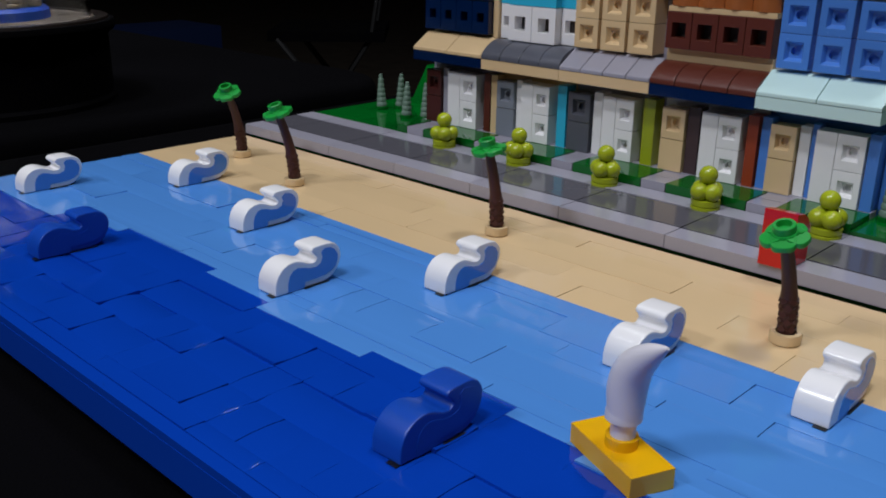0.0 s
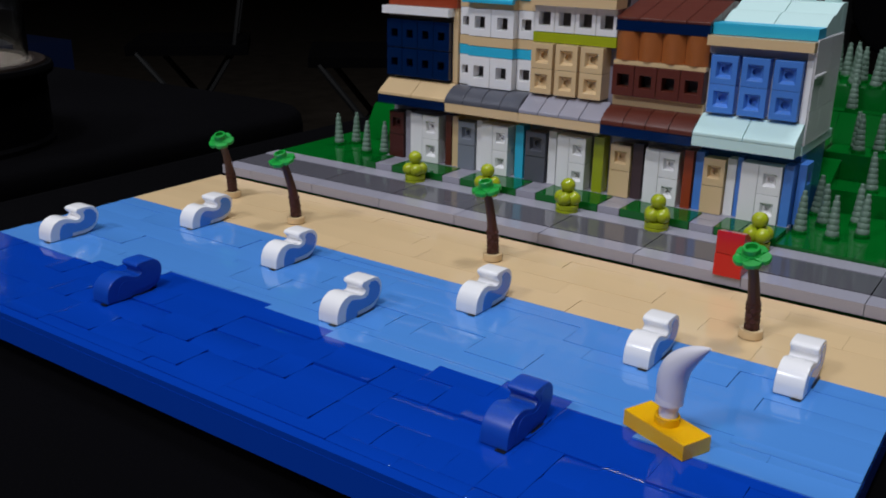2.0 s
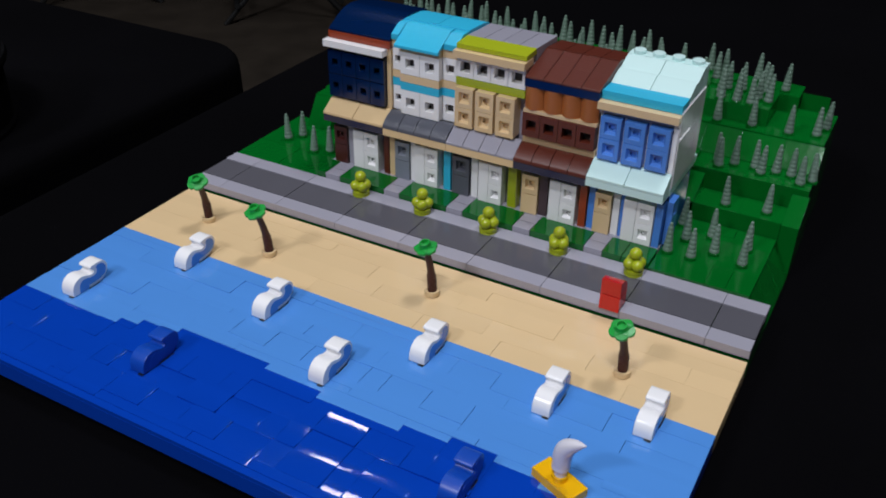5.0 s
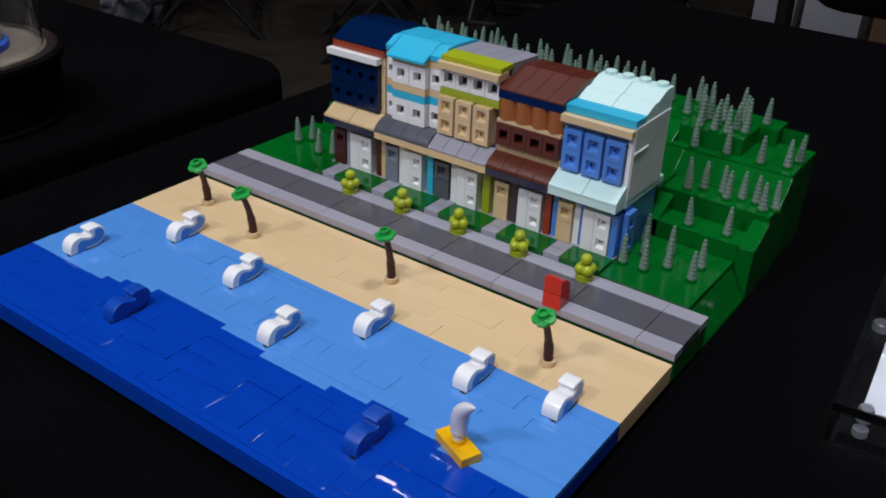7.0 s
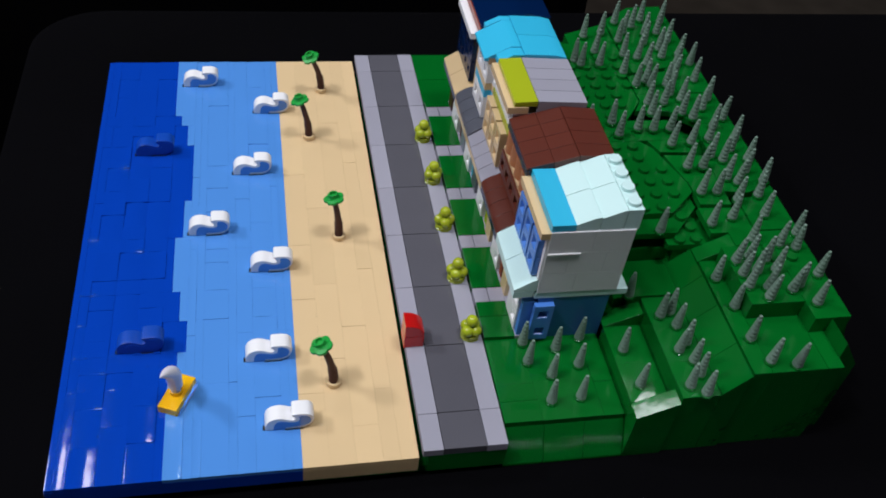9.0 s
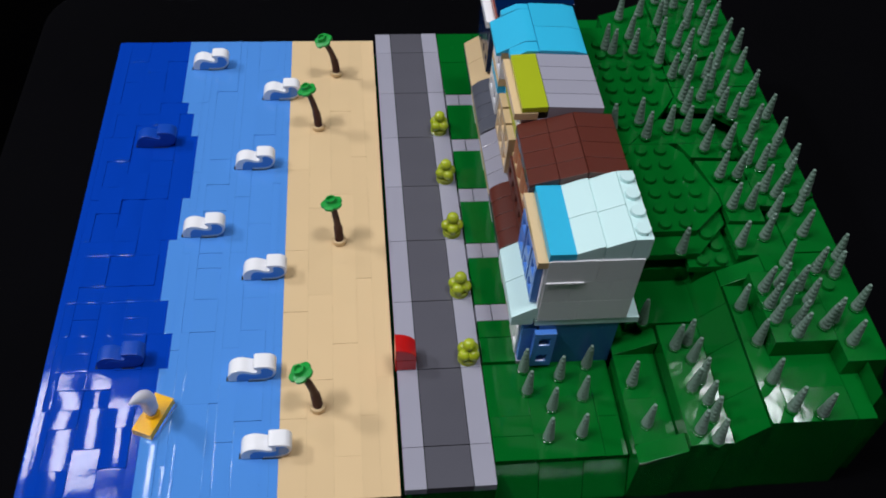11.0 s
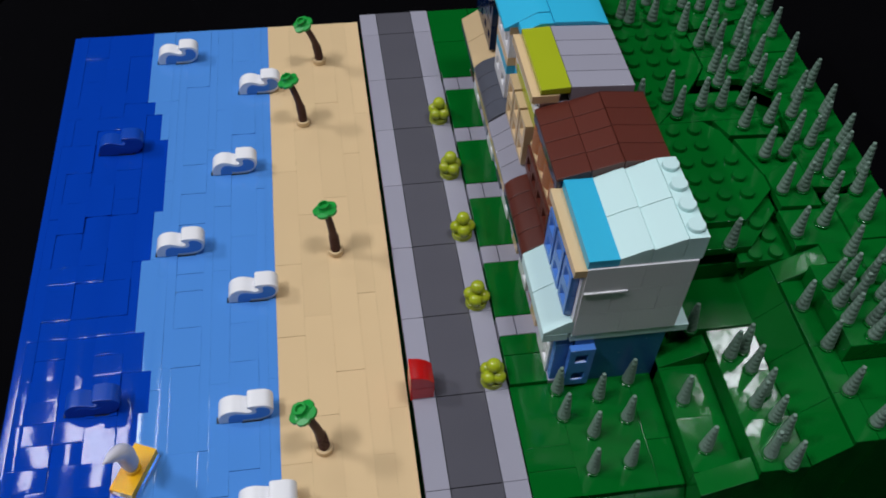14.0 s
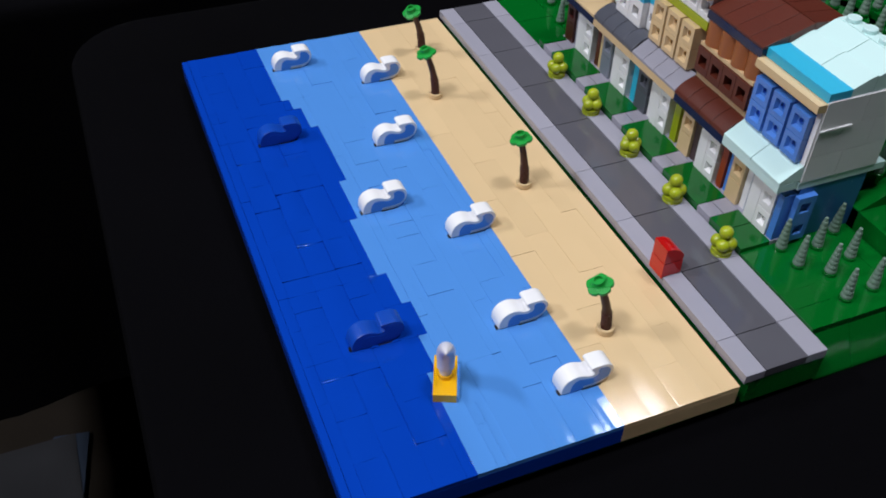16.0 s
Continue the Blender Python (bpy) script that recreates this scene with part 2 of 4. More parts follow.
def thing(name, x, y, z, label, category, group="", kind="", turn=0.0):
    ob = new(name)
    ob.empty_display_size = 0.01
    ob.matrix_world = pose(x * U, y * U, z * U, 0, 0, turn)
    return tagged(ob, label, category, group, kind)


def single(name, bm, material, x, y, z, label, category, group="", kind="", edge=0.0, turn=0.0):
    soften(bm, edge)
    ob = new(name, mesh_of(name, bm, material))
    ob.matrix_world = pose(x * U, y * U, z * U, 0, 0, turn)
    return tagged(ob, label, category, group, kind)


B = bmesh.new

# ---- hall ----
single("floor", box(B(), -900, -900, -2, 1300, 1300, 0), CARPET, 0, 0, FLOOR, "dark brown carpeted hall floor", "floor", kind="structure")
# ceiling and walls are unseen, added to give reflections a dim surround
single("ceiling", box(B(), -900, -900, 0, 1300, 1300, 4), WALLPAINT, 0, 0, 420, "unseen dark ceiling added to close off the hall", "ceiling", kind="structure")
single("wall_east", box(B(), 0, -900, FLOOR, 6, 1300, 420), WALLPAINT, 1300, 0, 0, "unseen dark wall added to close off the hall", "wall", kind="structure")
single("wall_west", box(B(), -6, -900, FLOOR, 0, 1300, 420), WALLPAINT, -900, 0, 0, "unseen dark wall added to close off the hall", "wall", kind="structure")
single("wall_north", box(B(), -900, 0, FLOOR, 1300, 6, 420), WALLPAINT, 0, 1300, 0, "unseen dark wall added to close off the hall", "wall", kind="structure")
single("wall_south", box(B(), -900, -6, FLOOR, 1300, 0, 420), WALLPAINT, 0, -900, 0, "unseen dark wall added to close off the hall", "wall", kind="structure")


def rounded(x0, y0, x1, y1, r, n=6):
    pts = []
    for cx, cy, a in ((x1 - r, y1 - r, 0), (x0 + r, y1 - r, 90), (x0 + r, y0 + r, 180), (x1 - r, y0 + r, 270)):
        pts += [(cx + r * math.cos(radians(a + 90 * k / n)), cy + r * math.sin(radians(a + 90 * k / n))) for k in range(n + 1)]
    return pts


def clothed_table(x0, y0, x1, y1, top, label, hem=0.5):
    """A folding table under a fitted cloth: soft upper edge, pleated skirt down to the floor."""
    t = thing("display_table", (x0 + x1) / 2, (y0 + y1) / 2, FLOOR, label, "table")
    hx, hy, h = (x1 - x0) / 2, (y1 - y0) / 2, top - FLOOR
    bm = B()
    base = rounded(-hx, -hy, hx, hy, 5, 8)
    dense = []
    for (ax, ay), (bx, by) in zip(base, base[1:] + base[:1]):
        k = max(1, int(math.hypot(bx - ax, by - ay) / 2.5))
        dense += [(ax + (bx - ax) * i / k, ay + (by - ay) * i / k) for i in range(k)]
    rings = []
    for inset, z in ((1.2, h), (0.5, h - 0.12), (0.12, h - 0.5), (0, h - 1.2), (-0.2, h - 12), (-0.5, h - 30), (-1.0, hem)):
        ring = []
        for i, (px, py) in enumerate(dense):
            wave = (math.sin(i * 1.1) + math.sin(i * 0.43)) * 0.35 * max(0, (h - 1.2 - z) / h) * 3
            d = math.hypot(px, py) or 1
            s = 1 - (inset - wave) / d
            ring.append(bm.verts.new((px * s, py * s, z)))
        rings.append(ring)
    n = len(dense)
    for a, c in zip(rings, rings[1:]):
        for k in range(n):
            bm.faces.new((a[k], c[k], c[(k + 1) % n], a[(k + 1) % n]))
    bm.faces.new(rings[0])
    bmesh.ops.recalc_face_normals(bm, faces=bm.faces[:])
    part("tablecloth", bm, CLOTH, t, "black fitted cloth hanging to the floor")
    if hem > 1:
        for px, py in ((-hx + 8, -hy + 60), (hx - 8, -hy + 60), (-hx + 8, hy - 60), (hx - 8, hy - 60)):
            part("leg", box(B(), px - 1.6, py - 1.6, 0, px + 1.6, py + 1.6, h - 5), METAL, t, "black steel leg", 0.3)
    part("tabletop", box(B(), -hx + 2, -hy + 2, h - 5, hx - 2, hy - 2, h - 2), DARKWOOD, t)
    return t


clothed_table(-6.2, -197, 86.5, 42.0, TABLE, "long folding table under a black cloth")
clothed_table(-62, 45.8, 39.5, 286, TABLE, "neighbouring table under a short black cloth", 55)

# ---- the model's base ----
base = thing("model_base", 0, 0, TABLE, "thin green plate base under the model", "base", kind="structure")
part("base_plate", box(B(), 0.9, 0.25, 0, 20.0, 31.8, 0.56), GREEN, base, "", 0.03)
END = 32.0

# ---- water: bricks and plates laid on their sides, so that columns are multiples of 0.4 wide ----
SHORE = 10.8
water = thing("water", 0, 0, -1.22, "dark and light blue tiled sea with a stepped edge between them", "water", kind="structure")
part("deep_body", box(B(), 0.35, 0, 0.2, SHORE, END, 1.0), DEEP, water, "dark blue brick side wall", 0.03)
part("sea_wall", box(B(), 0, 0, 0.2, 0.34, END, 1.0), DEEP, water, "smooth dark blue outer wall", 0.03)
# the line where dark tiles give way to light ones, from the far end to the near
STEPS = [(32, 26, 4.4), (26, 25, 4.8), (25, 23, 5.2), (23, 18, 5.6), (18, 15, 5.2), (15, 11, 4.8), (11, 9, 5.2), (9, 7, 5.6), (7, 5, 5.2), (5, 0, 4.8)]
rng = random.Random(4)


def flat_tile(parent, x0, y0, x1, y1, z0, z1, material, tilt=0.004, gap=0.02, name="tile", crown=0.0, edge=0.35, ends=1.0, bow=0.0):
    """One smooth tile with rolled edges and a fine joint round it, slightly bowed and out of true."""
    hx, hy, h = (x1 - x0) / 2 - gap, (y1 - y0) / 2 - gap, z1 - z0
    cx, cy, tw = rng.gauss(0, crown) + hx * rng.gauss(0, bow), rng.gauss(0, crown), rng.gauss(0, crown)

    def steps(r):
        e = min(0.07, r * 0.4)
        return [-r, -r + 0.3 * e, -r + e, -r * 0.35, r * 0.35, r - e, r - 0.3 * e, r]

    roll = [v * edge for v in (-0.0035, -0.0006, 0, 0, 0, 0, -0.0006, -0.0035)]
    bm = B()
    grid = [[bm.verts.new((x, y, h + a + b + cx * (x / hx) ** 2 + cy * (y / hy) ** 2 + tw * x * y / hx / hy)) for y, b in zip(steps(hy), [v * ends for v in roll])] for x, a in zip(steps(hx), roll)]
    for p, q in zip(grid, grid[1:]):
        for k in range(7):
            bm.faces.new((p[k], q[k], q[k + 1], p[k + 1]))
    rim = [grid[k][0] for k in range(8)] + [grid[7][k] for k in range(1, 8)] + [grid[k][7] for k in range(6, -1, -1)] + [grid[0][k] for k in range(6, 0, -1)]
    foot = [bm.verts.new((v.co.x, v.co.y, 0)) for v in rim]
    for k in range(len(rim)):
        bm.faces.new((rim[k - 1], foot[k - 1], foot[k], rim[k]))
    ob = new(name, mesh_of(name, bm, material))
    ob.parent = parent
    ob.matrix_basis = Matrix.Translation(((x0 + x1) / 2 * U, (y0 + y1) / 2 * U, z0 * U)) @ Euler((rng.gauss(0, tilt), rng.gauss(0, tilt), 0)).to_matrix().to_4x4()
    return ob


def column(parent, x0, x1, y0, y1, joints, material, z1=1.22, tilt=0.002, crown=0.002, edges=(0.1, 0.25, 0.6), ends=(1,), bow=0.03):
    """Tiles one behind the other; a joint that stands open is given as (y, gap)."""
    cuts = [(y0, 0.0015)] + sorted((q if isinstance(q, tuple) else (q, 0.0015)) for q in joints if y0 + 0.3 < (q[0] if isinstance(q, tuple) else q) < y1 - 0.3) + [(y1, 0.0015)]
    for (a, ga), (b, gb) in zip(cuts, cuts[1:]):
        flat_tile(parent, x0, a + ga, x1, b - gb, 1.0, z1, material, tilt, 0.0015, crown=crown, edge=rng.choice(edges), ends=rng.choice(ends), bow=bow)


flat_tile(water, 0, 0, 0.34, END, 1.0, 1.2, DEEP, 0, 0.012)
OPEN = 0.011
FINE = 0.0035
DEEP_JOINTS = {0.8: [(12, OPEN), (10, OPEN)] + [(q, FINE) for q in (30, 28, 25, 23, 21, 19, 17, 14, 8, 6, 4, 2)],
               2.0: [(12, OPEN), (9, OPEN)] + [(q, FINE) for q in (29, 26, 24, 20, 18, 16, 14, 6, 3)],
               3.2: [(10, OPEN), (14, OPEN)] + [(q, FINE) for q in (30, 27, 21, 19, 12, 4, 2)]}
for y1, y0, edge in STEPS:
    # dark part: columns of a brick's height, the last one cut to the step
    cols = [0.34, 0.8, 2.0, 3.2, 4.4] + ([edge] if edge > 4.5 else [])
    for x0, x1 in zip(cols, cols[1:]):
        column(water, x0, x1, y0, y1, DEEP_JOINTS.get(x0, []), DEEP, crown=0.003, ends=(1, 1, 4, 7), bow=0.05)
    if edge < 5.5:
        column(water, edge, 5.6, y0, y1, [], SHALLOW)
# light part: strips of a plate's or a brick's height, each with its own joints
STRIPS = [(5.6, 6.0, [26, 20, 14, (8, OPEN), 2]), (6.0, 6.4, [29, 23, 17, (9, OPEN), 3]), (6.4, 7.6, [(9, OPEN), (11, OPEN), (13, OPEN), (14, OPEN), (17, OPEN), (19, OPEN), (21, OPEN), 27, 5]),
          (7.6, 8.0, [28, 22, 16, 10, (5, OPEN)]), (8.0, 8.8, [25, (18, OPEN), 14, 8, (3, OPEN)]), (8.8, 10.0, [29, 23, 16, (11, 0.004), (9, OPEN), (4, OPEN)]), (10.0, 10.4, [27, 19, 12, 6]), (10.4, SHORE, [30, 21, 15, 8, 3])]
for x0, x1, joints in STRIPS:
    column(water, x0, x1, 0, END, joints, SHALLOW)

# ---- beach ----
beach = thing("beach", 0, 0, -1.22, "tan tiled sand beach beside the water", "beach", kind="structure")
part("sand_body", box(B(), SHORE, 0, 0.2, 16.0, END, 1.0), TAN, beach, "tan brick side wall", 0.03)
SAND = [(SHORE, 12.0, [(10, 0.006), (14, 0.006), 20, 26, 4]), (12.0, 13.2, [(17, 0.006), (23, 0.005), 11, (6, 0.006), 29]), (13.2, 14.4, [(8, 0.006), (18, 0.005), 2, 13, 25]), (14.4, 15.2, [4, (12, 0.005), 21, 28]), (15.2, 16.0, [(6, 0.004), 16, 24])]
for x0, x1, joints in SAND:
    column(beach, x0, x1, 0, END, joints, TAN, tilt=0.001, crown=0.001, edges=(0.12,), bow=0.006)

# ---- street ----
street = thing("road", 0, 0, -1.22, "dark grey tiled road between light grey pavements", "road", kind="structure")
part("street_body", box(B(), 16.45, 0.03, 0.01, 20.1, END, 1.28), GREEN, street, "green brick underside", 0.03)
for x0, x1, m, top in ((16.15, 17.1, GREY, 1.7), (17.1, 19.12, ROAD, 1.72), (19.12, 20.1, GREY, 1.74)):
    joints = [0] + list(range(2, 31, 4)) + [END]
    for y0, y1 in zip(joints, joints[1:]):
        flat_tile(street, x0, y0, x1, y1, 1.28, top, m, 0.0015, 0.022 if m is ROAD else 0.012)

# ---- lawns and paths ----
lawn = thing("lawn", 0, 0, -1.22, "green tiled lawn in front of the houses", "lawn", kind="structure")
part("lawn_body", box(B(), 20.12, 1.3, 0.01, 26.9, END, 1.1), GREEN, lawn, "", 0.03)
for k in range(3):
    part("bank_slope", prism(B(), [(0.1, -0.36), (1.26, -0.36), (1.26, 1.7), (1.14, 1.7), (0.1, -0.1)], "x", 20.12 + 1.98 * k, 20.12 + 1.98 * (k + 1) - 0.02), GREEN, lawn, "steep green slope", 0.02)
for x0, x1, cuts in ((20.12, 22.0, (1.02, 2.2, 3.2, 6.0)), (22.0, 25.0, (1.02, 6.0)), (25.0, 26.0, (1.02, 3.0, 6.0))):
    for y0, y1 in zip(cuts, cuts[1:]):
        flat_tile(lawn, x0, y0, x1, y1, 1.1, 1.86, GREEN, 0.003, 0.008)
for x0, x1 in ((20.12, 22.5), (22.5, 26.5)):
    flat_tile(lawn, x0, 26, x1, 29, 1.1, 1.7, GREEN, 0.003)
    flat_tile(lawn, x0, 29, x1, END, 1.1, 1.7, GREEN, 0.003)
HOUSE0 = 6.0
PATHS = [8.4 + 4 * i for i in range(5)]
for a, b in zip([HOUSE0, 7.4] + [p + 1 for p in PATHS], [7.4] + PATHS + [26]):
    flat_tile(lawn, 20.12, a, 21.8, b, 1.1, 2.06, GREEN, 0.002)
for p in PATHS:
    for x0, x1 in ((20.12, 20.9), (20.9, 21.8)):
        flat_tile(lawn, x0, p, x1, p + 1, 1.1, 2.04, GREY, 0.002, name="paving")

# ---- hill ----
hill = thing("hill", 0, 0, -1.22, "stepped dark green hillside built of plates and slopes", "hill", kind="structure")


def terrace(x0, y0, x1, y1, top, name="terrace", bottom=-0.37, covered=True):
    ob = part(name, box(B(), x0, y0, bottom, x1, y1, top + 1.2), GREEN, hill, "", 0.006)
    if covered:
        m = max(1, round((y1 - y0) / 2))
        for k in range(m):
            flat_tile(hill, x0, y0 + (y1 - y0) * k / m, x1, y0 + (y1 - y0) * (k + 1) / m, top + 1.2, top + 1.24, GREEN, 0.004, 0.004, crown=0.005, edge=0.08)
    return ob


def slope(x0, z0, x1, z1, y0, y1, name="slope", low=-0.37):
    return part(name, prism(B(), [(x0, low), (x1, low), (x1, z1 + 1.22), (x0, z0 + 1.22)], "y", y0, y1), GREEN, hill, "", 0.01)


BACK_EDGE = 36.8
T0, T1, T2, T3, T4, T5 = 0.64, 1.55, 2.7, 4.0, 5.0, 4.75
# first step beside the end house, a sloping tile at either end
terrace(26.08, 1.0, 28.0, 10, T1)
slope(26.08, T1 - 0.05, 28.04, T2 - 0.3, 0.1, 0.98)
slope(26.08, T1 + 0.06, 28.0, T2 - 0.25, 5.6, 6.5, "wedge")
# second step, with the platform behind it and a grey-edged ledge
terrace(28.06, 0.2, 29.95, 6.4, T2)
terrace(27.4, 6.44, 30.6, 8.9, T2 + 0.1)
slope(26.9, T2 - 0.5, 28.6, T2 - 0.1, 6.9, 8.4, "ledge_slope")
for y0, y1 in ((0.2, 2.2), (2.2, 4.6), (4.6, 6.6), (6.6, 8.9)):
    slope(29.98, T2 + 0.05, 31.1, T3 - 0.02, y0, y1 - 0.015)
# third step and the higher ground behind it
terrace(31.2, 0.3, 32.1, 8.4, T3)
terrace(32.12, 0.3, 34.9, 3.58, T3)
terrace(34.92, 0.3, 35.75, 2.5, T3)
slope(31.14, T3 + 0.02, 32.9, T4, 7.5, 8.42, "wedge")
terrace(32.12, 3.6, 34.9, 7.48, T4)
terrace(34.92, 2.5, BACK_EDGE, 7.48, T4)
slope(35.77, T4, 36.9, T3 - 0.6, 0.9, 2.46, "wedge")
terrace(32.92, 7.5, BACK_EDGE, 8.5, T4)
slope(BACK_EDGE + 0.02, T4 - 0.2, 38.0, 1.0, 2.7, 30.5, "back_slope")


def wedge_plate(pts, z, low=None):
    """A flat plate with slanting sides; the corners are given in studs."""
    part("wedge_plate", prism(B(), pts, "z", (z - 0.38 if low is None else low) + 1.22, z + 1.22), GREEN, hill, "", 0.02)


# dark core under the upper plates
terrace(26.6, 8.95, 30.2, 26.0, 3.7, "core", covered=False)
terrace(30.22, 8.52, BACK_EDGE - 0.1, 27.8, 3.9, "core", covered=False)
# studded plates with cut corners, one over the other, behind the houses
wedge_plate([(26.7, 8.92), (30.35, 8.92), (32.05, 10.75), (32.05, 12.0), (26.7, 12.0)], T5)
wedge_plate([(29.8, 8.45), (31.95, 8.45), (31.95, 11.2), (29.8, 11.2)], T5 - 0.42)
wedge_plate([(26.7, 10.0), (30.4, 10.0), (32.05, 11.55), (32.05, 12.3), (31.1, 15.3), (30.5, 15.98), (26.7, 15.98)], T5 + 0.4)
wedge_plate([(26.7, 16.0), (28.5, 16.0), (30.4, 17.9), (31.1, 18.8), (31.75, 19.7), (31.75, 22.4), (26.7, 22.4)], T5 + 0.4)
wedge_plate([(26.7, 22.42), (31.3, 22.42), (32.2, 24.0), (32.2, 26.0), (26.7, 26.0)], T5 + 0.4)
wedge_plate([(28.54, 16.02), (33.3, 16.02), (33.3, 16.6), (32.9, 17.9), (30.42, 17.9)], T5 + 0.38)
wedge_plate([(31.0, 15.98), (31.45, 14.95), (33.35, 14.85), (34.2, 15.98)], T5 + 0.4)
# smooth plates along the top, with gaps between them
wedge_plate([(32.1, 10.5), (33.85, 10.4), (33.85, 13.2), (32.1, 12.4)], T4 + 0.2)
wedge_plate([(32.0, 8.52), (34.4, 8.52), (34.4, 10.36), (32.0, 10.46)], T4)
wedge_plate([(33.87, 11.45), (35.2, 11.3), (36.8, 12.0), (36.8, 14.3), (33.87, 14.3)], T4 + 0.2)
wedge_plate([(34.42, 8.52), (36.8, 8.52), (36.8, 11.98), (35.2, 11.0), (34.42, 11.0)], T4 + 0.1)
wedge_plate([(32.15, 12.5), (33.85, 13.3), (33.85, 14.7), (31.6, 14.8)], T4 + 0.05)
wedge_plate([(34.3, 14.32), (36.8, 14.32), (36.8, 17.4), (34.45, 17.4), (34.25, 15.9)], T4 + 0.2)
wedge_plate([(31.2, 18.75), (33.3, 18.65), (34.6, 17.42), (36.8, 17.42), (36.8, 20.4), (31.8, 20.4), (31.8, 19.7)], T4 + 0.2)
wedge_plate([(31.8, 20.42), (34.5, 20.42), (34.5, 22.8), (31.8, 22.3)], T4 + 0.2)
wedge_plate([(34.52, 20.42), (36.8, 20.42), (36.8, 23.6), (34.52, 23.0)], T4 + 0.25)
wedge_plate([(32.3, 22.6), (36.8, 23.7), (36.8, 30.6), (34.4, 30.4), (32.3, 28.8)], T4 + 0.2)
wedge_plate([(32.4, 27.84), (36.7, 27.84), (36.7, 30.5), (34.4, 30.3), (32.4, 28.7)], T4 - 0.2, -1.5)
wedge_plate([(29.2, 26.04), (32.28, 26.04), (32.28, 28.7), (29.2, 27.4)], T4, -1.5)
terrace(26.6, 26.1, 29.18, 30.6, 2.3)
terrace(29.2, 30.65, BACK_EDGE, END - 0.2, 1.6)
slope(25.4, 0.5, 26.58, 2.3, 28.9, 30.6)
stud_mesh = mesh_of("stud", lathe(B(), [(0.3, 0), (0.3, 0.17), (0.28, 0.2)], n=16), STUDGREEN)
STUDS = [(x + 0.9, y + 0.38, T5 + 0.4) for y, row in ((10, (28, 29)), (11, (28, 29, 30)), (12, (27, 28, 29, 30)), (13, (27, 28, 29, 30)), (14, (27, 28, 29)), (15, (27, 28, 29))) for x in row]
STUDS += [(27.45 + i, 16.25 + j, T5 + 0.4) for i in range(5) for j in range(9) if j > i * 1.3 - 1 and (i, j) not in ((2, 1), (1, 0))]
STUDS += [(30.5, 8.75, T5 - 0.42), (31.4, 8.75, T5 - 0.42), (31.4, 9.6, T5 - 0.42), (30.9, 10.0, T5), (34.5, 6.5, T4), (35.5, 6.5, T4), (34.5, 7.2, T4)]
for x, y, z in STUDS:
    s = new("stud", stud_mesh)
    s.parent, s.location = hill, (x * U, y * U, (z + 1.22) * U)

# ---- conifers ----


def conifer():
    t = thing("conifer", 0, 0, 0, "small grey-green ringed plastic conifer", "tree", "conifers on the hillside")
    part("foot", lathe(B(), [(0.3, 0), (0.3, 0.11), (0.27, 0.13)], n=14), STUDGREEN, t, "green round stud")
    rings = []
    for k in range(6):
        r, z = 0.28 - 0.026 * k, 0.12 + 0.25 * k
        rings += [(r * 0.9, z), (r, z + 0.05), (r * 0.98, z + 0.17), (r * 0.85, z + 0.235)]
    rings += [(0.1, 1.63), (0.095, 1.8), (0.075, 1.83)]
    part("spire", lathe(B(), [(r * 0.93, 0.12 + (z - 0.12) * 0.93) for r, z in rings], n=14), SAGE, t)
    return t


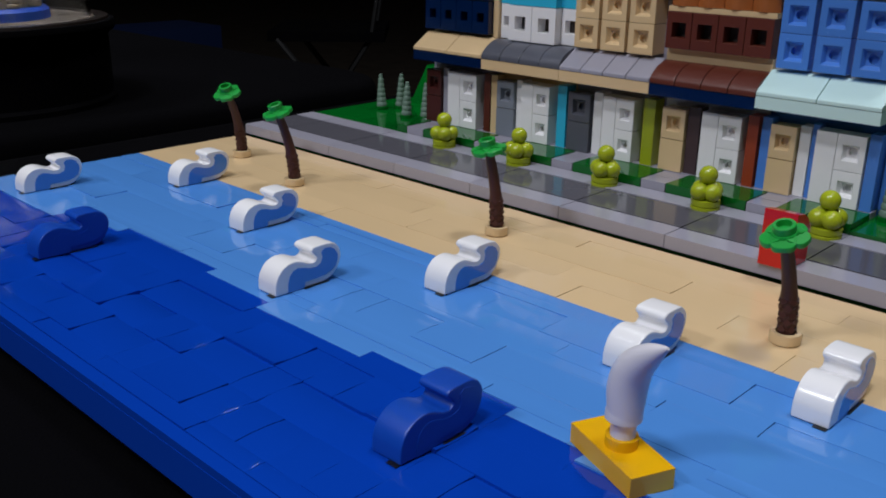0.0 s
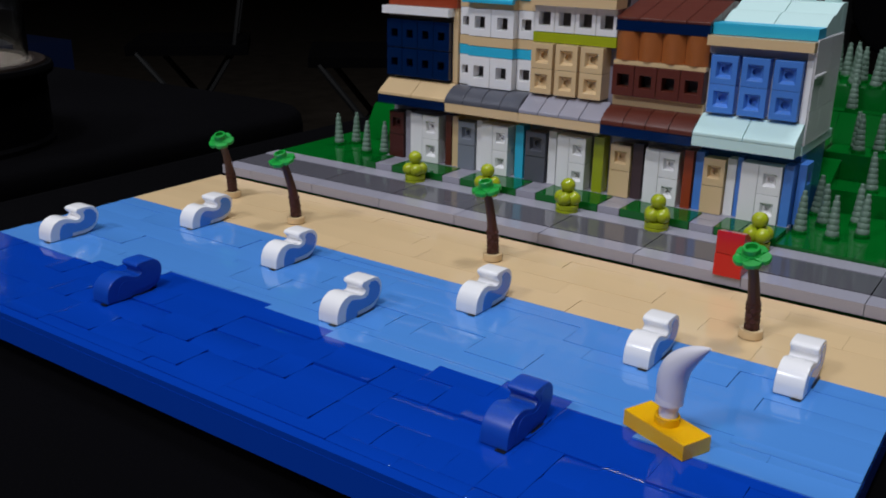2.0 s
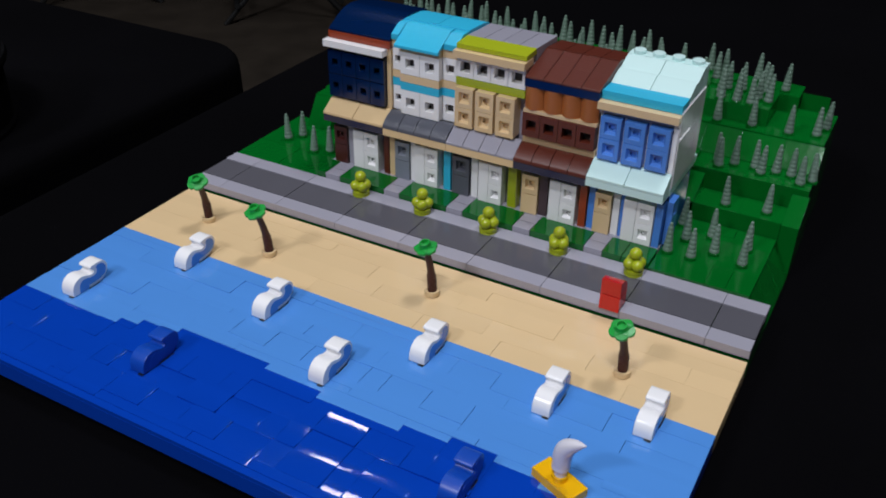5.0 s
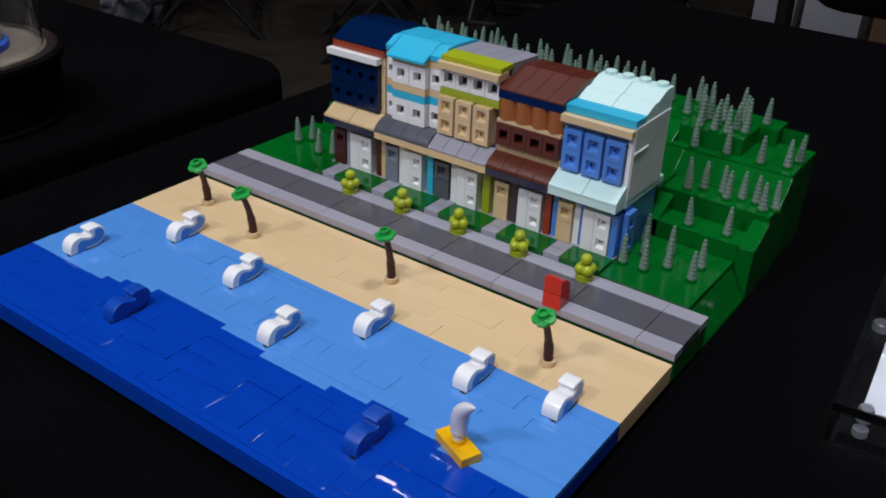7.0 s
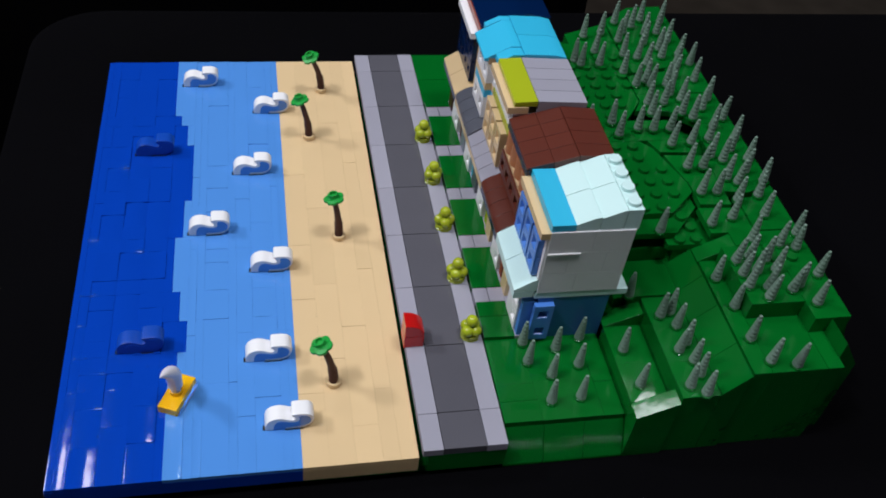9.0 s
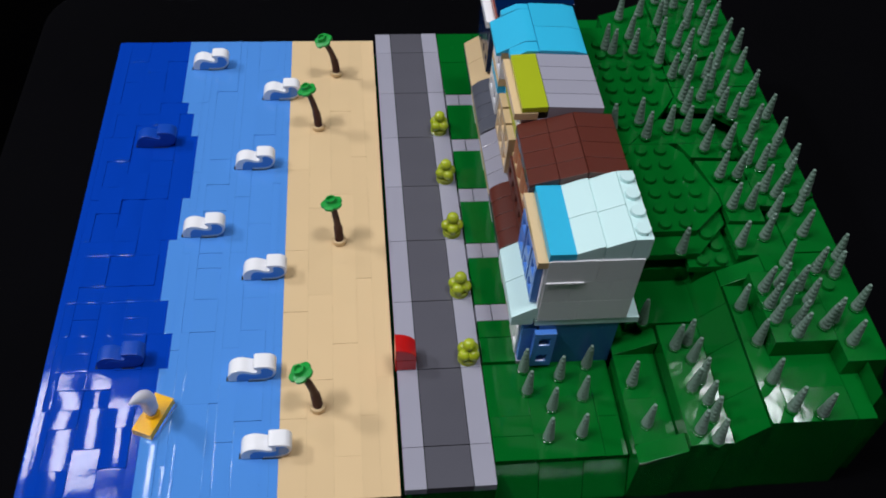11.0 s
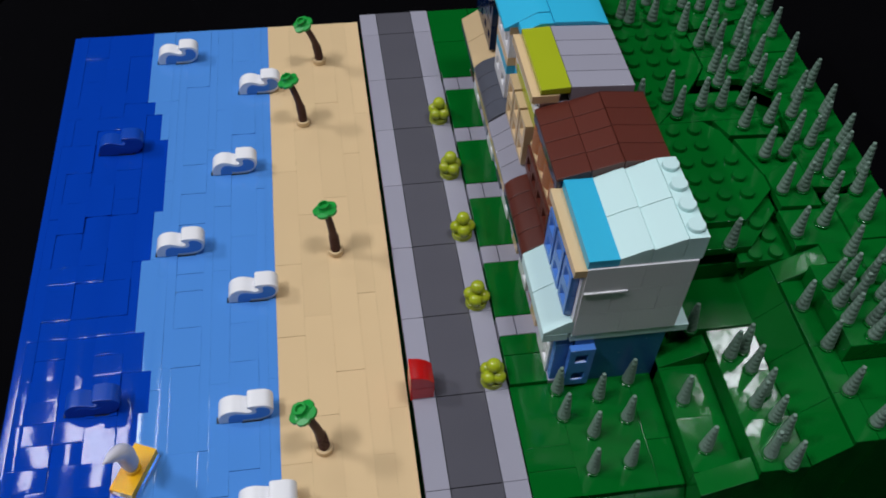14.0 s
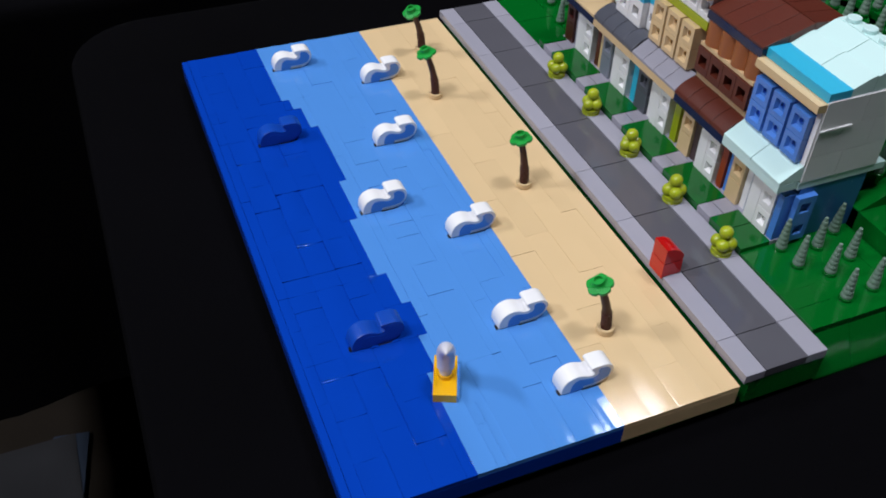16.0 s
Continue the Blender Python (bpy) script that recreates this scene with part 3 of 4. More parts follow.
SPOTS = []
for level, places in (
    (T0, [(22.0, 5.6), (22.0, 4.4), (23.6, 5.1), (25.0, 5.7), (24.5, 4.0), (23.0, 3.5), (22.6, 2.0), (24.1, 2.1)]),
    (T1, [(26.6, 4.0), (26.8, 1.9)]),
    (T2 + 0.1, [(27.4, 6.5)]),
    (T2, [(28.6, 5.1), (29.2, 5.3), (29.2, 4.4), (29.3, 3.3), (28.8, 2.9), (29.3, 2.2), (29.3, 1.4), (28.6, 0.8), (29.2, 0.3)]),
    (T3, [(31.8, 2.3), (32.2, 0.9), (33.4, 0.6), (31.6, 6.2), (31.8, 4.3)]),
    (T4, [(31.6, 27.3), (36.5, 8.1), (36.0, 7.1), (35.2, 7.4), (32.4, 6.4), (33.2, 6.6), (34.0, 6.4), (32.4, 5.5), (33.2, 5.6), (34.2, 5.6), (32.4, 4.7), (33.3, 4.5), (35.0, 4.6), (34.5, 4.3), (36.3, 5.2), (35.4, 3.4), (33.1, 3.9), (33.5, 9.5), (32.2, 9.1), (33.9, 7.8), (30.3, 26.9)]),
    (T4 + 0.2, [(30.4, 24.8), (33.0, 27.1), (32.8, 28.3), (33.8, 27.8), (34.4, 26.8), (36.0, 28.3), (34.7, 28.6), (35.7, 26.0), (34.8, 25.1), (36.3, 23.4), (28.8, 23.8), (31.6, 22.5), (32.0, 21.2), (32.7, 21.5), (32.9, 21.1), (34.7, 22.0), (33.9, 21.1), (33.8, 20.2), (35.9, 21.6), (34.3, 19.6), (33.1, 19.3), (32.1, 19.3), (32.0, 18.3), (33.9, 18.3), (36.0, 19.6), (35.3, 18.7), (34.4, 17.8), (36.2, 17.7), (35.3, 16.9), (34.6, 15.8), (29.3, 17.5), (27.8, 17.1), (29.4, 16.4), (30.7, 16.9), (31.6, 16.8), (32.6, 16.8), (32.2, 15.4), (33.4, 15.5), (36.2, 15.8), (35.5, 14.8), (34.7, 13.9), (34.1, 14.3), (36.2, 13.9), (35.6, 12.9), (33.3, 13.4), (32.4, 13.4), (34.3, 12.4), (36.3, 12.0), (34.8, 12.0), (33.3, 11.3), (32.4, 11.3), (34.2, 10.6), (32.4, 26.1), (30.3, 23.4), (29.1, 23.4), (32.2, 24.4), (33.0, 24.1), (34.0, 25.8), (33.4, 23.4), (34.7, 24.2), (35.3, 23.2), (35.3, 27.0), (35.9, 24.4)]),
    (T4 + 0.1, [(35.6, 11.0), (35.3, 9.5)]),
    (T5, [(29.4, 9.0)]),
    (0.48, [(23.2, 30.4), (24.0, 29.9), (22.6, 28.0), (23.0, 27.1), (23.9, 26.8)]),
    (2.3, [(27.6, 28.3), (27.2, 26.9)])):
    SPOTS += [(x, y, level) for x, y in places]
first_tree = conifer()
first_tree.matrix_basis = pose(SPOTS[0][0] * U, SPOTS[0][1] * U, (SPOTS[0][2] + 0.01) * U)
for x, y, z in SPOTS[1:]:
    copy_thing(first_tree, pose(x * U, y * U, (z + 0.01) * U, rng.gauss(0, 1.5), rng.gauss(0, 1.5), rng.random() * 360))

# ---- houses ----


def holes_front(parent, y_left, y_right, z0, z1, x_front, x_back, cols, rows, material, name="window_unit", hole=0.5, label="", sink=0.5, peg=False):
    """A brick front with square recessed openings, one to each cell."""
    bm = B()
    w, h = (y_left - y_right) / cols, (z1 - z0) / rows
    hw, hh = w * hole / 2, min(h * hole, w * hole) / 2
    ys = [y_right]
    for c in range(cols):
        m = y_right + w * (c + 0.5)
        ys += [m - hw, m + hw]
    ys.append(y_left)
    zs = [z0]
    for r in range(rows):
        m = z0 + h * (r + 0.5)
        zs += [m - hh, m + hh]
    zs.append(z1)
    grid = {(a, b): bm.verts.new((x_front, y, z)) for a, y in enumerate(ys) for b, z in enumerate(zs)}
    for a in range(len(ys) - 1):
        for b in range(len(zs) - 1):
            if a % 2 == 1 and b % 2 == 1:
                f = [grid[a, b], grid[a, b + 1], grid[a + 1, b + 1], grid[a + 1, b]]
                c = sum((v.co for v in f), Vector()) / 4
                lip = 0.72 if peg else 0.95
                inner = [bm.verts.new((x_front + (0.2 if peg else min(sink, (x_back - x_front) * 0.94)), c.y + (v.co.y - c.y) * lip, c.z + (v.co.z - c.z) * lip)) for v in f]
                for k in range(4):
                    bm.faces.new((f[k], f[(k + 1) % 4], inner[(k + 1) % 4], inner[k]))
                if not peg:
                    bm.faces.new(inner)
                    continue
                # a round hole in the bottom of the square one
                r = (inner[3].co.y - inner[0].co.y) * 0.36
                near = [bm.verts.new((inner[0].co.x, c.y + r * math.cos(-math.pi / 2 - math.pi / 6 * k), c.z + r * math.sin(-math.pi / 2 - math.pi / 6 * k))) for k in range(12)]
                deep = [bm.verts.new((v.co.x + 0.16, v.co.y, v.co.z)) for v in near]
                for k in range(12):
                    bm.faces.new((inner[k // 3], near[k], near[(k + 1) % 12]))
                    bm.faces.new((near[k], deep[k], deep[(k + 1) % 12], near[(k + 1) % 12]))
                    if k % 3 == 2:
                        bm.faces.new((inner[k // 3], near[(k + 1) % 12], inner[(k // 3 + 1) % 4]))
                bm.faces.new(deep)
            else:
                bm.faces.new((grid[a, b], grid[a, b + 1], grid[a + 1, b + 1], grid[a + 1, b]))
    na, nb = len(ys) - 1, len(zs) - 1
    rim = [grid[a, 0] for a in range(na + 1)] + [grid[na, b] for b in range(1, nb + 1)] + [grid[a, nb] for a in range(na - 1, -1, -1)] + [grid[0, b] for b in range(nb - 1, 0, -1)]
    rear = [bm.verts.new((x_back, v.co.y, v.co.z)) for v in rim]
    for k in range(len(rim)):
        bm.faces.new((rim[k], rim[(k + 1) % len(rim)], rear[(k + 1) % len(rim)], rear[k]))
    bm.faces.new(rear[::-1])
    bmesh.ops.recalc_face_normals(bm, faces=bm.faces[:])
    ob = part(name, bm, material, parent, label, 0.02)
    return ob


class House:
    """A narrow terraced house; v counts studs from its far wall to its near wall."""

    def __init__(self, i, label):
        self.y1 = HOUSE0 + 4 * (i + 1)
        self.t = thing("terraced_house", 0, 0, 0, label, "house", "terrace of houses")

    def y(self, v):
        return self.y1 - v

    @staticmethod
    def lift(z):
        return z if z < 4.8 else 4.8 + (z - 4.8) * 1.04

    @staticmethod
    def inset(x, z):
        """The upper storeys stand a little back."""
        x -= 0.17 * max(0, x - 24)
        if z < 3.5:
            return x + 0.2 if x < 22.2 else x
        return x + 0.2 * min(1, max(0, (24 - x) / 2)) if z > 4.8 else x

    def block(self, name, x0, v0, z0, x1, v1, z1, m, label="", edge=0.03):
        x0, x1 = self.inset(x0, z1), self.inset(x1, z1)
        z0, z1 = self.lift(z0), self.lift(z1)
        return part(name, box(B(), x0, self.y(v1) + 0.008, z0, x1, self.y(v0) - 0.008, z1), m, self.t, label, edge)

    def front(self, name, v0, z0, v1, z1, x, cols, rows, m, label="", back=22.1, hole=0.5, peg=False, shade_block=False):
        if rows == 2:
            mid = (z0 + z1) / 2
            self.front(name, v0, mid + 0.006, v1, z1, x, cols, 1, m, label, back, hole, peg)
            z1, rows = mid - 0.006, 1
        # a dark block at the back of each hole stands for the shade inside
        if shade_block:
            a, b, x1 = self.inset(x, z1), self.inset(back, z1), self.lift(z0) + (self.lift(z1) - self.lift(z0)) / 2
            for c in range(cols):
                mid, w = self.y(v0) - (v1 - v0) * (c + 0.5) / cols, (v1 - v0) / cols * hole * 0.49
                part("opening", box(B(), a + min(0.5, (b - a) * 0.94) - 0.02, mid - w, x1 - w, b + 0.02, mid + w, x1 + w), WINDOW_SHADE, self.t, "dark block standing for the shade inside the window")
        return holes_front(self.t, self.y(v0) - 0.01, self.y(v1) + 0.01, self.lift(z0), self.lift(z1), self.inset(x, z1), self.inset(back, z1), cols, rows, m, name, hole, label, peg=peg)

    def profile(self, name, pts, v0, v1, m, label="", edge=0.03):
        low = max(q for p, q in pts)
        pts = [(self.inset(p, low - 0.1), self.lift(q)) for p, q in pts]
        return part(name, prism(B(), pts, "y", self.y(v1) + 0.01, self.y(v0) - 0.01), m, self.t, label, edge)

    def door(self, v0, v1, m, label):
        d = self.front("door", v0, 2.02, v1, 3.15, 21.5, 1, 1, m, label, 22.3, 0.58, True)
        part("door_panel", box(B(), 21.7, self.y(v1) + 0.012, 0.86, 22.3, self.y(v0) - 0.012, 2.0), m, d, "", 0.025)
        return d

    def shopfront(self, v0, v1, m=None):
        m = m or WHITE
        self.block("panel", 21.47, v0, 0.85, 22.3, v0 + (v1 - v0) * 0.42, 3.2, m, "plain white panel")
        self.front("window_unit", v0 + (v1 - v0) * 0.42, 0.85, v1, 3.2, 21.46, 1, 2, m, "white window brick with a square opening", 22.3, 0.56, True)

    def awning(self, lip, top, n, lip_label, top_label, lip_z=(3.62, 4.02), peak=4.78, curved=False):
        self.block("awning_edge", 21.12, 0, lip_z[0], 22.1, 4, lip_z[1], lip, lip_label)
        z = lip_z[1] + 0.01
        for k in range(n):
            pts = [(21.1, z), (22.25, z), (22.25, peak), (22.05, peak)]
            rise = peak - z - 0.16
            pts += [(22.05 - 0.95 * (0.45 * q / 10 + 0.55 * math.sin(radians(9 * q))), z + 0.16 + rise * (0.45 * (1 - q / 10) + 0.55 * math.cos(radians(9 * q)))) for q in range(1, 11)] if curved else [(21.1, z + 0.14)]
            self.profile("awning_slope", pts, 4 * k / n, 4 * (k + 1) / n, top, top_label)

    def core(self, z1, m, x0=22.3, back=26.8):
        self.block("ground_floor", 22.45, 0, 0.5, back - 0.3, 4, 3.6, self.ground, "", 0.02)
        self.block("upper_wall", x0, 0, 3.6, back, 4, z1, m, "", 0.02)


# aqua-roofed house at the near end of the terrace
h = House(0, "white and aqua terraced house with blue windows")
h.ground = plastic("ground_blue_plastic", (0.03, 0.13, 0.34), 0.25)
WALLWHITE = plastic("pale_wall_plastic", (0.76, 0.75, 0.77), 0.3, 0.04)
h.core(7.9, WALLWHITE, 22.2)
h.block("wall_plate", 22.2, 0.0, 3.62, 27.5, 4.03, 3.98, AQUA, "pale plate course that runs past the back wall")
h.door(0.4, 1.3, TAN, "tan door with a square opening")
h.block("corner_post", 21.72, 0.0, 0.85, 22.4, 0.36, 3.3, FRAME_BLUE, "medium blue corner post")
h.block("jamb", 21.7, 1.32, 0.85, 22.4, 1.7, 3.2, WHITE)
h.block("jamb", 21.74, 1.71, 0.85, 22.4, 1.94, 3.3, FRAME_BLUE, "medium blue strip")
h.shopfront(1.95, 3.55)
h.block("corner_post", 21.55, 3.58, 0.85, 22.4, 3.95, 3.3, FRAME_BLUE, "medium blue corner post")
side = holes_front(h.t, 0.5, -0.5, 0.85, 3.3, 0.0, 0.3, 1, 2, FRAME_BLUE, "side_window", 0.5, "medium blue side window", 0.2, True)
side.matrix_basis = pose(22.75 * U, (h.y(4) - 0.3) * U, 0, 0, 0, 90)
h.block("front_base", 21.5, 0, 0.5, 22.0, 4, 0.84, GREY)
h.awning(AQUA, AQUA, 2, "pale aqua awning edge", "pale aqua awning slope", (3.7, 4.1), 4.85)
for v in (0.2, 1.42, 2.64):
    h.front("window_unit", v, 4.95, v + 1.08, 7.12, 21.65, 1, 2, FRAME_BLUE, "medium blue window brick with a square opening", 22.2, 0.58, True)
h.block("corner_wall", 21.95, 3.74, 4.86, 22.22, 4, 7.45, WHITE, "white corner strip")
h.block("frieze", 21.98, 0, 7.15, 22.25, 3.73, 7.45, GREY)
h.block("cornice", 21.6, -0.03, 7.46, 22.6, 4.03, 7.82, TAN, "tan cornice")
h.block("roof_trim", 22.05, 0, 7.84, 23.3, 4, 8.25, AZURE, "azure roof trim")
for k in range(2):
    h.profile("roof_slope", [(23.0, 7.9), (24.6, 7.9), (24.6, 8.66), (24.2, 8.58), (23.0, 8.14)], 2 * k, 2 * k + 2, AQUA, "pale aqua roof slope")
    h.profile("roof_slope", [(24.62, 7.9), (26.0, 7.9), (26.0, 9.0), (25.8, 8.97), (24.62, 8.58)], 2 * k, 2 * k + 2, AQUA, "pale aqua roof slope")
h.block("roof_back", 26.02, 0, 7.9, 26.9, 4, 9.0, AQUA)
for k in range(4):
    part("roof_stud", lathe(B(), [(0.32, 0), (0.32, 0.17), (0.29, 0.2)], n=18), AQUA, h.t, "", 0, (h.inset(26.46, 9), h.y(k + 0.5), h.lift(9.0)))
for z0, z1, cuts in ((4.0, 5.3, (22.25, 24.0, 26.3)), (5.3, 6.6, (22.25, 23.4, 25.2, 26.3)), (6.6, 7.88, (22.25, 24.4, 26.3))):
    for x0, x1 in zip(cuts, cuts[1:]):
        part("brick", box(B(), x0 + 0.008, h.y(4) - 0.05, h.lift(z0) + 0.008, x1 - 0.008, h.y(4) + 0.03, h.lift(z1) - 0.008), WALLWHITE, h.t, "", 0.012)
part("ledge", box(B(), 22.3, h.y(4) - 0.11, h.lift(6.52), 23.9, h.y(4) - 0.04, h.lift(6.6)), WHITE, h.t, "thin white ledge", 0.015)

# brown house with curved orange panels
h = House(1, "brown terraced house with orange curved panels and a brown tiled roof")
h.ground = WHITE
h.core(8.1, TAN)
h.door(0.3, 1.25, TAN, "tan door with a square opening")
h.block("jamb", 21.65, 1.27, 0.85, 22.4, 1.75, 3.25, plastic("plum_plastic", (0.06, 0.035, 0.04), 0.3), "dark brown door jamb")
h.shopfront(1.9, 3.4)
h.block("corner_post", 21.6, 3.55, 0.85, 22.4, 3.95, 3.3, RUST, "rust red corner post")
h.block("front_base", 21.5, 0, 0.5, 22.0, 4, 0.84, GREY)
h.awning(NAVY, BROWN, 4, "navy awning edge", "brown curved awning slope", peak=4.75, curved=True)
h.block("sill", 21.95, 0, 4.76, 22.3, 4, 5.15, TAN, "tan sill course")
for k in range(4):
    h.front("window_unit", 0.02 + k * 0.99, 5.18, 0.02 + (k + 1) * 0.99, 6.4, 21.7, 1, 1, BROWN, "dark brown square window", 22.3, 0.55, shade_block=True)
h.block("ledge", 21.8, 0, 6.41, 22.3, 4, 6.58, TAN, "thin tan ledge")
for k in range(4):
    pts = [(22.45, h.y(k + 1) + 0.01)] + [(22.3 - 0.36 * math.sin(math.pi * (0.08 + 0.84 * s / 8)), h.y(k + 1) + 0.01 + 0.98 * s / 8) for s in range(9)] + [(22.45, h.y(k) - 0.01)]
    part("curved_panel", prism(B(), pts, "z", h.lift(6.59), h.lift(7.72)), ORANGE, h.t, "dark orange rounded panel", 0.0)
h.block("roof_trim", 21.8, 0, 7.74, 24.5, 4, 8.14, NAVY, "navy roof trim")
for k in range(4):
    h.profile("roof_tile", [(21.78, 8.15), (23.2, 8.15), (23.2, 8.6), (21.78, 8.26)], k, k + 1, BROWN, "reddish brown roof tile")
    h.profile("roof_tile", [(23.22, 8.15), (24.6, 8.15), (24.6, 8.92), (23.22, 8.58)], k, k + 1, BROWN, "reddish brown roof tile")
for k in range(4):
    h.profile("back_roof_tile", [(24.62, 8.1), (26.85, 8.1), (26.85, 8.78), (24.62, 8.95)], k, k + 1, BROWN, "reddish brown roof tile")

# lime-trimmed house with tan windows
h = House(2, "white terraced house with lime trim and tan windows")
h.ground = GREY
h.core(8.5, plastic("lavender_wall_plastic", (0.42, 0.4, 0.5), 0.3, 0.03), 22.5, 26.3)
h.door(0.1, 1.15, SLATE, "dark grey door with a square opening")
h.block("jamb", 21.65, 1.22, 0.85, 22.4, 1.62, 3.25, WHITE)
h.shopfront(1.75, 3.15)
h.block("corner_post", 21.62, 3.45, 0.85, 22.4, 3.95, 3.3, LIME, "lime corner post")
h.block("front_base", 21.5, 0, 0.5, 22.0, 4, 0.84, GREY)
h.awning(TAN, GREY, 4, "tan awning edge", "light grey awning slope")
for v in (0.12, 1.32, 2.52):
    h.front("window_unit", v, 4.86, v + 1.08, 6.98, 21.62, 1, 2, TAN, "tan window brick with a square opening", 22.5, 0.58, True)
h.block("lime_band", 21.95, 0, 7.0, 22.3, 4, 7.4, LIME, "lime band")
for k in range(4):
    h.front("window_unit", 0.02 + k * 0.99, 7.42, 0.02 + (k + 1) * 0.99, 8.5, 21.98, 1, 1, WHITE, "white square window", 22.5, 0.6, shade_block=True)
h.block("cornice", 21.62, -0.03, 8.52, 22.8, 4.03, 8.88, TAN, "tan cornice")
h.profile("roof_trim", [(21.95, 8.9), (23.3, 8.9), (23.3, 9.22), (21.95, 9.16)], 0, 4, LIME, "lime roof trim")
for k in range(4):
    h.profile("roof_strip", [(23.32, 8.4), (26.4, 8.4), (26.4, 9.1), (23.32, 9.22)], k, k + 1, GREY, "light grey smooth roof strip")

# white house with a bay and an azure roof
h = House(3, "white terraced house with a square bay and an azure roof")
h.ground = TAN
h.core(8.2, WHITE, 22.5, 26.3)
h.block("corner_post", 21.62, 0.0, 0.85, 22.4, 0.35, 3.3, TAN, "tan corner strip")
h.door(0.4, 1.35, DOORGREY, "blue-grey door with a square opening")
h.block("jamb", 21.65, 1.37, 0.85, 22.4, 1.7, 3.25, WHITE)
h.shopfront(1.75, 3.2)
h.block("corner_post", 21.62, 3.5, 0.85, 22.4, 3.95, 3.3, AZURE, "azure corner post")
h.block("front_base", 21.5, 0, 0.5, 22.0, 4, 0.84, GREY)
h.awning(TAN, SLATE, 4, "tan awning edge", "dark grey awning slope", curved=True)
for z0, z1, m, label in ((6.16, 6.58, AZURE, "azure band"), (6.6, 7.0, TAN, "tan band"), (8.22, 8.62, TAN, "tan band")):
    h.block("band", 22.1, 0, z0, 22.5, 4, z1, m, label)
    h.block("bay_band", 21.72, 0.72, z0 + 0.003, 22.1, 3.12, z1 - 0.003, m, label)
for z0, z1 in ((4.8, 6.14), (7.02, 8.2)):
    h.front("window_unit", 0.02, z0, 0.7, z1, 22.1, 1, 1, WHITE, "white window", 22.5, 0.6, shade_block=True)
    h.front("window_unit", 3.14, z0, 3.98, z1, 22.1, 1, 1, WHITE, "white window", 22.5, 0.6, shade_block=True)
    for v in (0.72, 1.92):
        h.front("bay_window", v, z0, v + 1.2, z1, 21.72, 1, 1, WHITE, "white bay window", 22.5, 0.46, shade_block=True)
h.profile("bay_roof", [(21.42, 8.46), (21.68, 8.46), (21.68, 8.64), (23.5, 8.64), (23.5, 9.35), (22.9, 9.35), (21.42, 8.62)], 0.5, 3.2, AZURE, "azure slope over the bay")
h.profile("roof_slope", [(22.0, 8.64), (23.5, 8.64), (23.5, 9.33), (22.85, 9.33), (22.0, 8.95)], 0, 0.48, AZURE)
h.profile("roof_slope", [(22.0, 8.64), (23.5, 8.64), (23.5, 9.33), (22.85, 9.33), (22.0, 8.95)], 3.22, 4, AZURE)
for k in range(2):
    h.profile("roof_tile", [(23.52, 8.2), (26.35, 8.2), (26.35, 9.15), (25.6, 9.3), (23.52, 9.37)], 2 * k, 2 * k + 2, AZURE, "azure smooth roof tile")

# navy house with a barrel roof
h = House(4, "navy terraced house with a white cornice and a navy barrel roof")
h.ground = GREY
h.core(8.2, TAN, 22.3, 26.6)
h.door(0.25, 1.15, plastic("maroon_plastic", (0.06, 0.012, 0.01), 0.3), "dark brown door with a square opening")
h.block("jamb", 21.65, 1.17, 0.85, 22.4, 1.55, 3.25, GREY)
h.shopfront(1.6, 3.3)
h.block("corner_post", 21.62, 3.6, 0.85, 22.4, 3.95, 3.3, BROWN, "brown corner post")
h.block("front_base", 21.5, 0, 0.5, 22.0, 4, 0.84, GREY)
h.awning(NAVY, TAN, 2, "navy awning edge", "tan awning slope")
h.block("wall_strip", 21.95, 3.72, 4.8, 22.3, 4, 8.15, TAN, "tan corner strip")
for z in (4.9, 6.22):
    for k in range(4):
        h.front("window_unit", 0.0 + k * 0.925, z, 0.0 + (k + 1) * 0.925, z + 1.28, 21.65, 1, 1, NAVY, "navy square window", 22.3, 0.42)
h.block("frieze", 21.9, 0, 7.5, 22.3, 3.7, 7.74, plastic("umber_plastic", (0.05, 0.035, 0.025), 0.4))
h.block("cornice", 21.4, -0.1, 7.75, 22.4, 3.8, 8.1, WHITE, "white cornice")
h.block("roof_trim", 21.85, 0, 8.12, 26.5, 4, 8.5, RUST, "rust red roof trim")
arch = [(21.9, 8.52), (26.5, 8.52), (26.5, 9.22), (24.7, 9.4), (24.2, 9.4), (23.6, 9.32), (22.9, 9.08), (21.92, 8.62)]
h.profile("barrel_roof", arch, 0, 4, NAVY, "navy curved roof", 0.02)

# ---- post box ----
t = thing("post_box", 16.05, 6.0, 0.41, "small red box with a curved sloping top beside the road", "box")
part("body", box(B(), 0.02, 0.02, 0, 0.98, 0.98, 0.8), RED, t, "", 0.03)
part("lid", prism(B(), [(0.02, 0.82), (0.98, 0.82), (0.98, 1.12), (0.75, 1.38), (0.45, 1.55), (0.02, 1.62)], "y", 0.02, 0.98), RED, t, "curved red lid", 0.03)

